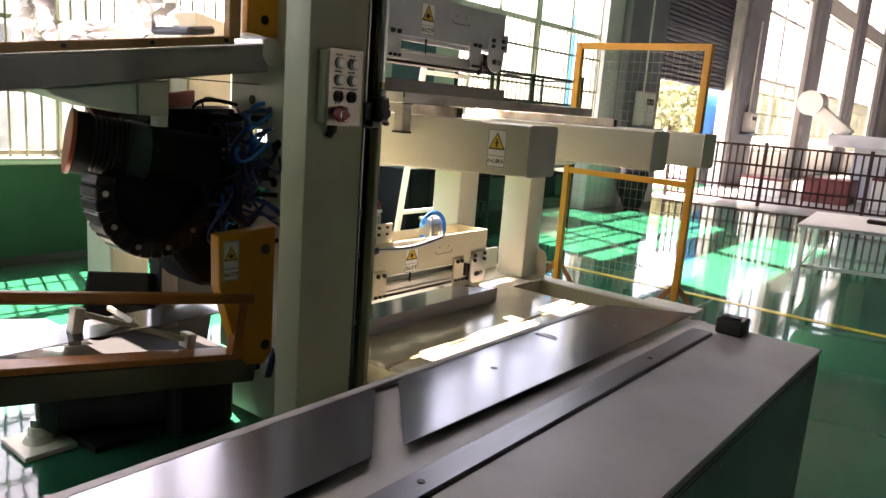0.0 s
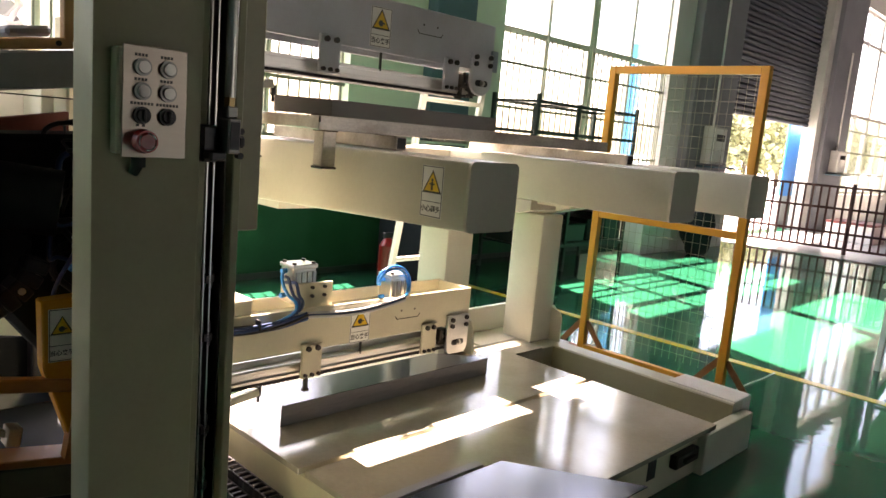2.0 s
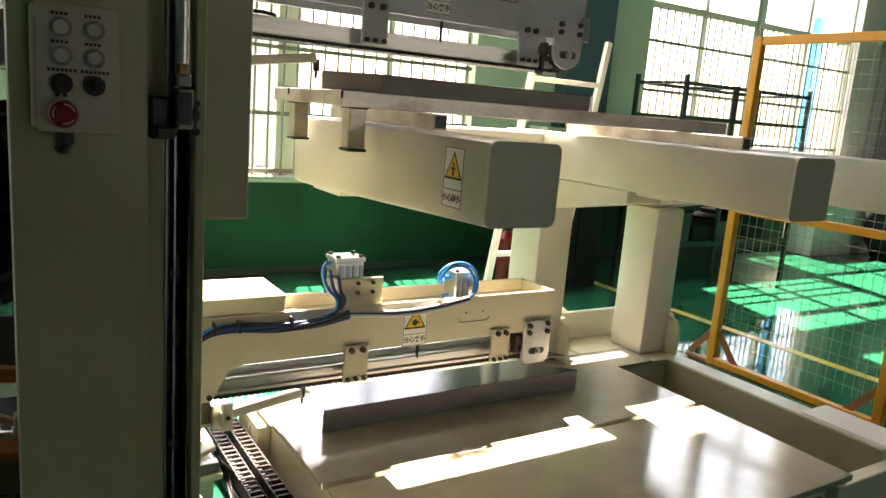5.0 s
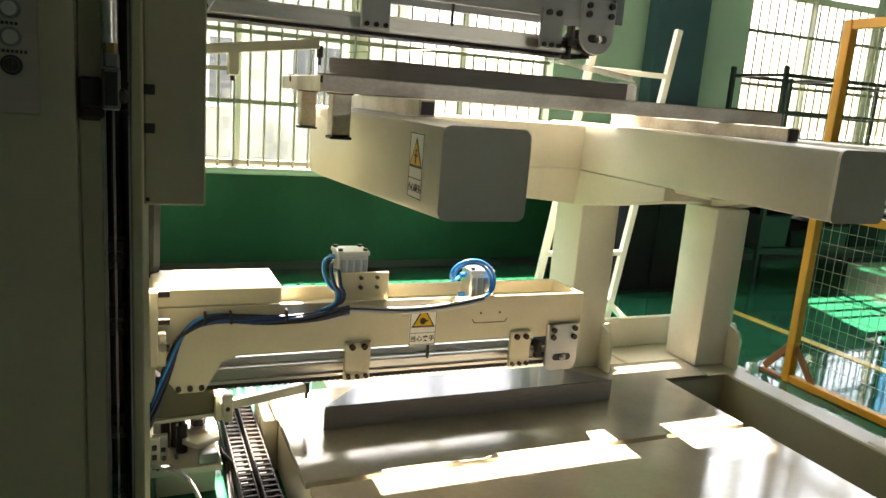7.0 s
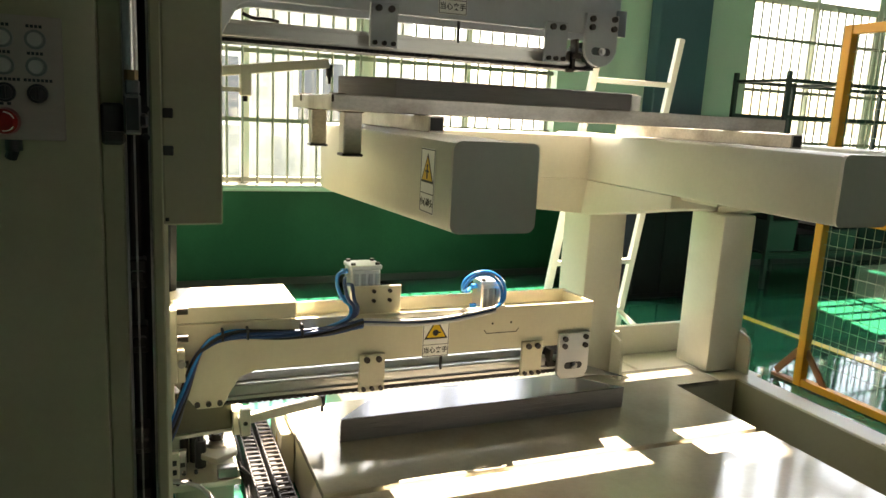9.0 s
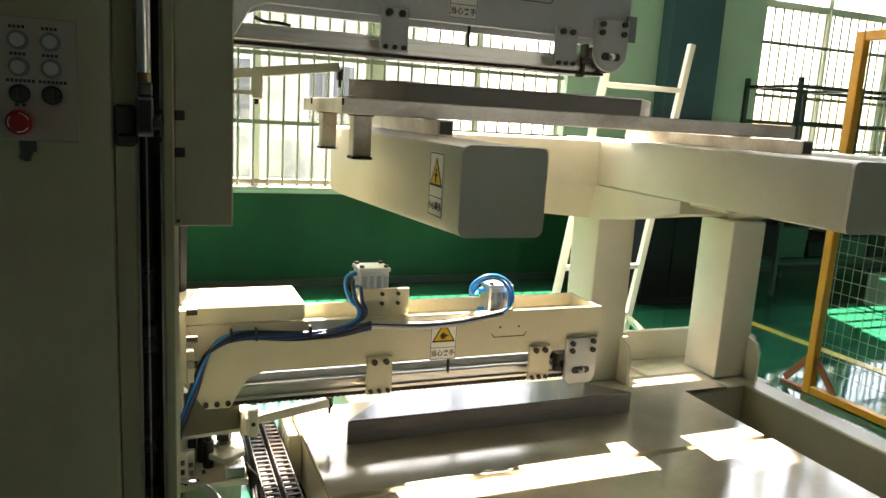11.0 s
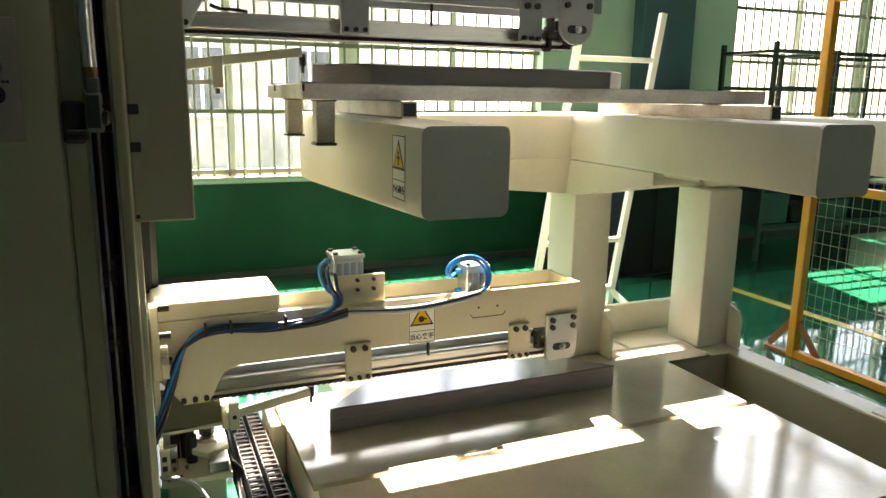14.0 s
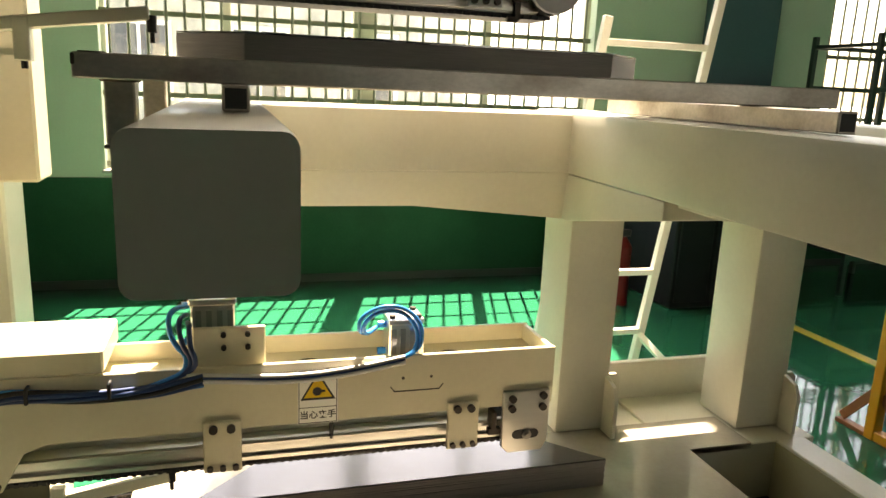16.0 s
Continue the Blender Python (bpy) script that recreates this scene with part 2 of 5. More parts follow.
def letters(body, size, m, mat, parent, name="lettering"):
    """Printed characters, laid flat at the pose m in the world."""
    cu = bpy.data.curves.new(name, "FONT")
    cu.body, cu.size, cu.align_x, cu.align_y, cu.extrude = body, size, "CENTER", "CENTER", 0.0003
    cu.offset = size * 0.018
    ob = new(name, cu)
    me = bpy.data.meshes.new_from_object(ob)
    bpy.data.objects.remove(ob)
    bpy.data.curves.remove(cu)
    ob = new(name, me)
    me.materials.append(mat)
    me.transform(Matrix.Translation(-origin(parent)) @ m)
    ob.parent = parent
    return ob


# ---- the hall ----
WALL, OUT = -5.8, -6.05
WINDOWS = ((-9.6, -5.8), (-3.6, 0.0), (2.1, 5.64), (7.85, 11.85), (20.6, 24.8), (26.9, 31.1), (33.2, 37.4))
SILL, HEAD, ROOF = 0.8, 7.9, 9.4
BAND = (5.3, 5.85)
DOOR = (14.1, 18.5)
DOOR_H = 5.2
Y0, Y1, X1 = -14.0, 46.0, 22.0

floor_bm = boxes((WALL - 0.4, Y0, -0.2, X1, Y1, 0.0))
floor = structure("floor", floor_bm, FLOOR, "glossy green epoxy floor with soft reflections", "floor")
ground_bm = boxes((-400, -300, -0.35, WALL - 0.42, 300, -0.03), (X1 + 0.02, -300, -0.35, 400, 300, -0.03))
structure("ground", ground_bm, CONCRETE, "pale concrete yard outside the hall", "ground")
far_floor = prism([(WALL, 13.7), (-4.9, 14.0), (9.0, 16.8), (9.0, 44.0), (WALL, 44.0)], "z", 0.0005, 0.0045)
structure("floor_far", far_floor, PALEFLOOR, "pale worn concrete floor beyond the railing", "floor")
structure("floor_line", boxes((-4.9, 6.45, 0.0005, 6.0, 6.53, 0.0045)), LINE, "worn yellow line painted on the floor", "floor marking")

wall_bm, pale_bm = bmesh.new(), bmesh.new()
edges = [Y0]
for lo, hi in sorted(WINDOWS + (DOOR,)):
    edges += [lo, hi]
edges.append(Y1)
for lo, hi in zip(edges[::2], edges[1::2]):
    box(wall_bm if lo < 11 else pale_bm, OUT, lo, 0, WALL, hi, ROOF)
for lo, hi in WINDOWS:
    wb = wall_bm if lo < 11 else pale_bm
    box(wb, OUT, lo, 0, WALL, hi, SILL)
    box(wb, OUT, lo, HEAD, WALL, hi, ROOF)
    box(wb, OUT, lo, BAND[0], WALL, hi, BAND[1])
box(pale_bm, OUT, DOOR[0], DOOR_H, WALL, DOOR[1], ROOF)
structure("wall_west", wall_bm, MINT, "mint green plastered hall wall with tall windows", "wall")
structure("wall_west_far", pale_bm, PALE, "pale grey plastered wall beside the roller shutter", "wall")
structure("wall_north", boxes((OUT, Y1, 0, X1, Y1 + 0.25, ROOF)), SLATE, "slate grey end wall of the hall", "wall")
# Unseen end wall, coloured dark so that it throws back little light.
structure("wall_south", boxes((OUT, Y0 - 0.25, 0, X1, Y0, ROOF)), PIER, "dark end wall out of view, kept dark to cut bounce light", "wall")
# This wall is out of view; its openings are added to light the machine.
east_bm = bmesh.new()
EAST = ((11.0, 15.0), (19.0, 23.0))
ends = [Y0 - 0.25] + [v for pair in EAST for v in pair] + [Y1 + 0.25]
for lo, hi in zip(ends[::2], ends[1::2]):
    box(east_bm, X1, lo, 0, X1 + 0.25, hi, ROOF)
for lo, hi in EAST:
    box(east_bm, X1, lo, 0, X1 + 0.25, hi, 1.0)
    box(east_bm, X1, lo, 4.4, X1 + 0.25, hi, ROOF)
structure("wall_east", east_bm, PIER, "unseen far wall with openings added to let in fill light", "wall")
# Unseen roof, its sheet colour set dark to hold down the bounce.
structure("ceiling", boxes((OUT, Y0 - 0.25, ROOF, X1 + 0.25, Y1 + 0.25, ROOF + 0.2)), CEIL, "dark roof sheeting out of view, kept dark to cut bounce light", "ceiling")
structure("wainscot", boxes((WALL, Y0, 0.06, WALL + 0.012, 9.9, SILL - 0.03)), GREENWALL, "dark green painted lower wall band", "wall")
structure("baseboard", boxes((WALL, Y0, 0, WALL + 0.02, DOOR[0], 0.06)), DARKGREEN, "dark baseboard at the foot of the wall", "baseboard")

pier_bm, slate_bm = bmesh.new(), bmesh.new()
for lo, hi in ((0.4, 1.15), (6.6, 7.2), (12.4, 13.95), (18.75, 20.3), (25.4, 26.5), (31.6, 32.7), (-5.0, -4.3), (38, 39)):
    box(pier_bm if lo < 12 else slate_bm, WALL, lo, 0, WALL + 0.16, hi, ROOF, bevel=0.01)
structure("columns_far", slate_bm, SLATE, "slate grey steel columns along the wall", "column")
structure("columns", pier_bm, PIER, "dark blue grey steel columns along the wall", "column")


def window(n, lo, hi, posts):
    """Frame, panes and safety bars of one tall window."""
    w = thing("window_%d" % n, (WALL, lo, SILL), "tall factory window with pale frame and safety bars", "window", "hall windows", "structure")
    f = bmesh.new()
    middle = len(posts) // 2
    for k, y in enumerate(posts):
        wide = 0.085 if k == middle else 0.032
        for z0, z1 in ((SILL, BAND[0]), (BAND[1], HEAD)):
            if z0 > SILL and k not in (0, middle, len(posts) - 1):
                continue
            box(f, OUT + 0.05, y - wide, z0, OUT + 0.14, y + wide, z1, bevel=0.006)
            if 0 < k < len(posts) - 1:
                box(f, OUT + 0.14, y - 0.012, z0, OUT + 0.15, y + 0.012, z1)
    for z in (SILL + 0.03, 2.78, 4.55, BAND[0] - 0.03, BAND[1] + 0.03, HEAD - 0.03):
        box(f, OUT + 0.055, lo, z - 0.04, OUT + 0.135, hi, z + 0.04, bevel=0.004)
    part("window_frame", f, MULLION if lo < 11 else PALE, w)
    part("window_sill", boxes((OUT + 0.13, lo - 0.02, SILL, WALL + 0.03, hi + 0.02, SILL + 0.025), bevel=0.004), CONCRETE, w)
    for y0, y1 in zip(posts, posts[1:]):
        for z0, z1 in ((SILL + 0.07, 2.74), (2.82, 4.51), (4.59, BAND[0] - 0.07), (BAND[1] + 0.07, HEAD - 0.07)):
            p = part("pane", boxes((OUT + 0.09, y0 + 0.045, z0, OUT + 0.096, y1 - 0.045, z1)), GLASS, w, smooth=False)
            p.visible_shadow = False
    g = bmesh.new()
    y = lo + 0.06
    while y < hi - 0.03:
        rod(g, (WALL - 0.06, y, SILL + 0.02), (WALL - 0.06, y, 2.74), 0.0105, 6)
        y += 0.118
    for z in (SILL + 0.06, 1.33, 1.86, 2.39):
        box(g, WALL - 0.08, lo, z - 0.017, WALL - 0.068, hi, z + 0.017)
    part("safety_bars", g, BARS, w, "olive painted vertical safety bars")
    return w


for n, (lo, hi) in enumerate(WINDOWS):
    window(n + 1, lo, hi, (2.1, 2.9, 3.86, 4.80, 5.63) if lo == 2.1 else [lo + (hi - lo) * k / 4 for k in range(5)])

# roller shutter, a third open
shutter = thing("roller_shutter", (WALL, DOOR[0], 2.29), "dark grey steel roller shutter, half raised", "shutter", kind="structure")
z = 2.29
while z < DOOR_H:
    part("slat", prism([(WALL - 0.16, z), (WALL - 0.13, z + 0.012), (WALL - 0.115, z + 0.05), (WALL - 0.13, z + 0.09), (WALL - 0.16, z + 0.0997)], "y", DOOR[0] + 0.05, DOOR[1] - 0.05), SHUTTER, shutter)
    z += 0.1
part("guide_rail", boxes((WALL - 0.2, DOOR[0] - 0.05, 0, WALL + 0.05, DOOR[0] + 0.06, DOOR_H), bevel=0.006), WHITE, shutter)
part("guide_rail", boxes((WALL - 0.2, DOOR[1] - 0.06, 0, WALL + 0.06, DOOR[1] + 0.3, DOOR_H + 1.5), bevel=0.006), CONCRETE, shutter)
BLUEPAINT = material("bright blue panel", (0.008, 0.32, 0.78), 0.4, vary=0.04)
gate = thing("blue_gate", (OUT - 0.25, 19.4, -0.03), "bright blue panel on a pale base outside the door", "gate")
part("panel", boxes((OUT - 0.27, 18.4, 0.72, OUT - 0.23, 20.35, 2.6), bevel=0.004), BLUEPAINT, gate)
part("base", boxes((OUT - 0.29, 18.35, -0.03, OUT - 0.21, 20.4, 0.72), bevel=0.01), CONCRETE, gate, "pale concrete base")
post = thing("blue_post", (OUT - 0.6, 12.1, -0.03), "bright blue steel post outside the window", "post")
part("shaft", boxes((OUT - 0.6, 12.05, -0.03, OUT - 0.5, 12.25, 3.2), bevel=0.004), BLUEPAINT, post)

# trees and brightness beyond the yard
LEAF = material("foliage", (0.33, 0.36, 0.19), 0.7, vary=0.3, scale=2, island=0.4, bump=0.0)
BARK = material("bark", (0.12, 0.09, 0.06), 0.9, vary=0.2)


def tree(x, y, h):
    t = thing("tree", (x, y, -0.03), "leafy green tree beyond the yard", "tree", "yard trees")
    trunk = rod(bmesh.new(), (x, y, -0.03), (x, y, h * 0.55), 0.16, 8, 0.08)
    for k in range(6):
        a = k * 1.05
        rod(trunk, (x, y, h * (0.3 + 0.04 * k)), (x + 1.3 * math.cos(a), y + 1.3 * math.sin(a), h * (0.5 + 0.06 * k)), 0.05, 6, 0.02)
    part("trunk", trunk, BARK, t)
    rng = random.Random(int(y * 10))
    verts, faces = [], []
    for k in range(1500):
        a, u = rng.uniform(0, 6.283), rng.uniform(-1, 1)
        r = rng.uniform(0.55, 1.0) * (1 + 0.25 * math.sin(3 * a + 4 * u))
        c = Vector((x + r * 1.9 * math.cos(a) * math.sqrt(1 - u * u), y + r * 1.9 * math.sin(a) * math.sqrt(1 - u * u), h * 0.6 + r * u * h * 0.38))
        s = rng.uniform(0.12, 0.24)
        p, q = Vector([rng.uniform(-1, 1) for _ in range(3)]).normalized() * s, Vector([rng.uniform(-1, 1) for _ in range(3)]).normalized() * s
        i = len(verts)
        verts += [c - p, c + q, c + p, c - q]
        faces.append((i, i + 1, i + 2, i + 3))
    me = bpy.data.meshes.new("crown")
    me.from_pydata([v - t.location for v in verts], [], faces)
    me.materials.append(LEAF)
    crown = new("crown", me)
    crown.parent = t


for k in range(9):
    tree(-15 - (k * 1.7) % 3, 33 + k * 3.0, 4.2 + (k * 0.9) % 1.8)


# ---- stacking machine: column with the push buttons ----
column = thing("machine_column", (-1.7, 1.95, 0), "cream and grey machine column with guide slot", "machine column")
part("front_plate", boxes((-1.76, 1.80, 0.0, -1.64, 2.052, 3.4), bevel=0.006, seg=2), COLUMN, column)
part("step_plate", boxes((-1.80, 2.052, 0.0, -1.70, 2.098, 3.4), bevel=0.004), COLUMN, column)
part("foot_plate", boxes((-2.1, 1.75, 0.0, -1.58, 2.3, 0.025), bevel=0.004), CREAM, column)
# The darkness of the recess is put into this backing's black colour.
part("guide_back", boxes((-1.86, 2.0, 0.025, -1.805, 2.155, 3.4)), BELT, column, "backing of the guide slot, black for its dark recess")
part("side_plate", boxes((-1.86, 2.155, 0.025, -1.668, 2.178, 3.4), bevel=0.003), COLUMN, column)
upright = thing("machine_upright", (-2.3, 2.18, 0), "cream upright plate that carries the stacking beams", "machine frame")
for x0, x1, cuts in ((-2.57, -2.32, ((0.42, 0.47), (1.0, 1.06), (1.25, 1.3), (1.63, 1.69))), (-2.32, -1.86, ())):
    zs = [0.025] + [v for pair in cuts for v in pair] + [3.0]
    for z0, z1 in zip(zs[::2], zs[1::2]):
        part("plate", boxes((x0, 2.17, z0, x1, 2.192, z1)), CREAM, upright)
for zz in (1.36, 1.47):
    part("lever_bolt", rod(rod(bmesh.new(), (-2.56, 2.192, zz), (-2.56, 2.225, zz), 0.011, 10), (-2.56, 2.225, zz), (-2.56, 2.262, zz), 0.005, 8), BLACK, upright)
guide = part("guide_rail", boxes((-1.805, 2.108, 0.05, -1.76, 2.132, 3.4), bevel=0.003), BOLT, column)
rodm = rod(bmesh.new(), (-1.63, 2.118, 1.52), (-1.63, 2.118, 3.3), 0.014, 16)
part("piston_rod", rodm, ALU, column, "bright chromed rod")
part("rod_clevis", boxes((-1.66, 2.102, 1.385, -1.6, 2.136, 1.47), (-1.645, 2.105, 1.47, -1.615, 2.135, 1.50), bevel=0.004), BEZEL, column)
brass = material("brass", (0.26, 0.18, 0.09), 0.35, 0.9, vary=0.1)
part("rod_nut", rod(bmesh.new(), (-1.63, 2.118, 1.495), (-1.63, 2.118, 1.53), 0.014, 6), brass, column)
part("switch_body", boxes((-1.71, 2.056, 1.36, -1.64, 2.1, 1.45), (-1.66, 2.06, 1.365, -1.605, 2.105, 1.39), (-1.66, 2.13, 1.40, -1.60, 2.15, 1.43), bevel=0.006), BLACK, column)
for y in (2.1, 2.118, 2.149):
    part("wear_strip", boxes((-1.745, y, 0.03, -1.7, y + 0.004, 3.4)), STEEL, column, "thin bright steel strip")
for y, z in ((2.144, 1.44), (2.144, 1.38)):
    part("rubber_knob", rod(bmesh.new(), (-1.63, y, z), (-1.612, y, z), 0.008, 14), BLACK, column)
part("clevis_slot", boxes((-1.6, 2.107, 1.395, -1.598, 2.131, 1.462)), BLACK, column)
for zz in (0.44, 0.60, 0.86, 1.02):
    part("guide_block", boxes((-1.775, 2.1, zz, -1.72, 2.14, zz + 0.07), (-1.73, 2.105, zz + 0.02, -1.70, 2.135, zz + 0.045), bevel=0.004), BOLT, column)

# carriage plate that bears the upper beam
carriage = thing("upper_carriage", (-1.95, 2.26, 1.15), "grey carriage plate of the upper stacking beam", "machine carriage")
part("plate", boxes((-1.845, 2.182, 1.156, -1.815, 2.322, 3.2), bevel=0.004), OLIVE, carriage)
part("web", boxes((-2.32, 2.21, 1.7, -1.845, 2.235, 3.2), bevel=0.003), GREY, carriage)
for zz in (1.34, 1.43):
    part("socket", boxes((-1.816, 2.183, zz - 0.012, -1.811, 2.207, zz + 0.012), bevel=0.002), BLACK, carriage, "black square socket hole")
part("corner_screw", boxes((-1.816, 2.185, 1.166, -1.811, 2.194, 1.175)), BLACK, carriage)

# push-button box
station = thing("push_button_box", (-1.62, 1.92, 1.49), "wall-mounted push-button box with emergency stop", "control box")
# Shadow on the housing's left side is put into this olive colour.
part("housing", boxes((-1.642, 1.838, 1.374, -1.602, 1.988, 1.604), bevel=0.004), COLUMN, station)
part("face_plate", boxes((-1.602, 1.848, 1.368, -1.597, 1.993, 1.61), bevel=0.0015), PANEL, station, "brushed face plate")
PB_Y = (1.889, 1.946)
PB_Z = (1.565, 1.513, 1.461)
for zi, zz in enumerate(PB_Z):
    for yi, yy in enumerate(PB_Y):
        b = part("button", rod(bmesh.new(), (-1.597, yy, zz), (-1.588, yy, zz), 0.019, 20), BEZEL if zi < 2 else BLACK, station)
        part("lens", rod(bmesh.new(), (-1.588, yy, zz), (-1.581, yy, zz), 0.0145, 20, 0.013), LENS if zi < 2 else BLACK, b)
        if zi == 2:
            part("pointer", boxes((-1.583, yy - 0.003, zz - 0.013, -1.573, yy + 0.003, zz + 0.013), bevel=0.001), BLACK, b)
        cap = bmesh.new()
        for k in range(4 if zi < 2 else 7):
            wd = 0.0055
            box(cap, -1.5975, yy - 0.016 + k * 0.0075 - (0.008 if zi == 2 else 0), zz + 0.0225, -1.5965, yy - 0.016 + k * 0.0075 + wd - (0.008 if zi == 2 else 0), zz + 0.0285)
        part("caption", cap, INK, station)
es = part("emergency_stop", rod(bmesh.new(), (-1.597, 1.889, 1.405), (-1.575, 1.889, 1.405), 0.018, 20), RED, station)
part("mushroom", rod(rod(bmesh.new(), (-1.58, 1.889, 1.405), (-1.56, 1.889, 1.405), 0.027, 28, 0.024), (-1.56, 1.889, 1.405), (-1.556, 1.889, 1.405), 0.021, 28, 0.016), RED, es, "red mushroom head")
for a in (20, 140, 260):
    arc = [(-1.5572, 1.889 + 0.0185 * math.cos(radians(a + 14 * k)), 1.405 + 0.0185 * math.sin(radians(a + 14 * k))) for k in range(6)]
    tube(arc, 0.0012, "arrow", PAPER, es, "pale turning arrow", 1)
part("caption", boxes((-1.5975, 1.878, 1.436, -1.5965, 1.885, 1.442), (-1.5975, 1.891, 1.436, -1.5965, 1.898, 1.442)), INK, station)
part("cable_gland", rod(rod(bmesh.new(), (-1.622, 1.895, 1.372), (-1.622, 1.895, 1.345), 0.016, 12), (-1.622, 1.895, 1.35), (-1.632, 1.887, 1.33), 0.012, 10), BLACK, station)


def warning(x, y, z, w, h, parent, text, symbol="hand"):
    """A white sticker with a yellow triangle and a caption, facing +x; x is the surface."""
    s = part("warning_label", boxes((x, y - w / 2, z - h / 2, x + 0.0012, y + w / 2, z + h / 2)), PAPER, parent, "white warning sticker with a yellow triangle")
    t = w * 0.44
    zc = z + h * 0.16
    fr = bmesh.new()
    e, x2 = h * 0.012, x + 0.0012
    for r in ((y - w / 2 + e, z - h / 2 + e, y + w / 2 - e, z - h / 2 + 2.2 * e), (y - w / 2 + e, z + h / 2 - 2.2 * e, y + w / 2 - e, z + h / 2 - e), (y - w / 2 + e, z - h / 2 + e, y - w / 2 + 2.2 * e, z + h / 2 - e), (y + w / 2 - 2.2 * e, z - h / 2 + e, y + w / 2 - e, z + h / 2 - e), (y - w / 2 + e, z - h * 0.2, y + w / 2 - e, z - h * 0.188)):
        box(fr, x2, r[0], r[1], x2 + 0.0004, r[2], r[3])
    part("border", fr, INK, s)

    def tri(k, lo, hi):
        return prism([(y - t * k, zc - t * 0.72 * k), (y + t * k, zc - t * 0.72 * k), (y, zc + t * 1.0 * k)], "x", lo, hi)

    part("triangle_rim", tri(1.0, x2, x2 + 0.0006), INK, s)
    part("triangle", tri(0.8, x2 + 0.0006, x2 + 0.001), YELLOW, s)
    ic = bmesh.new()
    if symbol == "hand":
        rod(ic, (x2 + 0.001, y - t * 0.05, zc - t * 0.2), (x2 + 0.0014, y - t * 0.05, zc - t * 0.2), t * 0.26, 16)
        box(ic, x2 + 0.001, y - t * 0.02, zc - t * 0.25, x2 + 0.0014, y + t * 0.4, zc - t * 0.13)
    else:
        rod(ic, (x2 + 0.001, y, zc + t * 0.25), (x2 + 0.0014, y, zc + t * 0.25), t * 0.11, 12)
        box(ic, x2 + 0.001, y - t * 0.1, zc - t * 0.5, x2 + 0.0014, y + t * 0.1, zc + t * 0.12)
        box(ic, x2 + 0.001, y - t * 0.28, zc - t * 0.1, x2 + 0.0014, y + t * 0.28, zc)
    part("pictogram", ic, INK, s)
    m = Matrix.Translation((x2 + 0.0004, y, z - h * 0.34)) @ pose(0, 0, 0, 90, 0, 90)
    letters(text, w * 0.23, m, INK, s)
    return s


def bolts(places, parent, x, r=0.011):
    for y, z in places:
        bm = rod(bmesh.new(), (x, y, z), (x + 0.011, y, z), r, 14)
        b = part("bolt", bm, BOLT, parent)
        part("hex_socket", rod(bmesh.new(), (x + 0.0111, y, z), (x + 0.0114, y, z), r * 0.5, 6), BLACK, b)


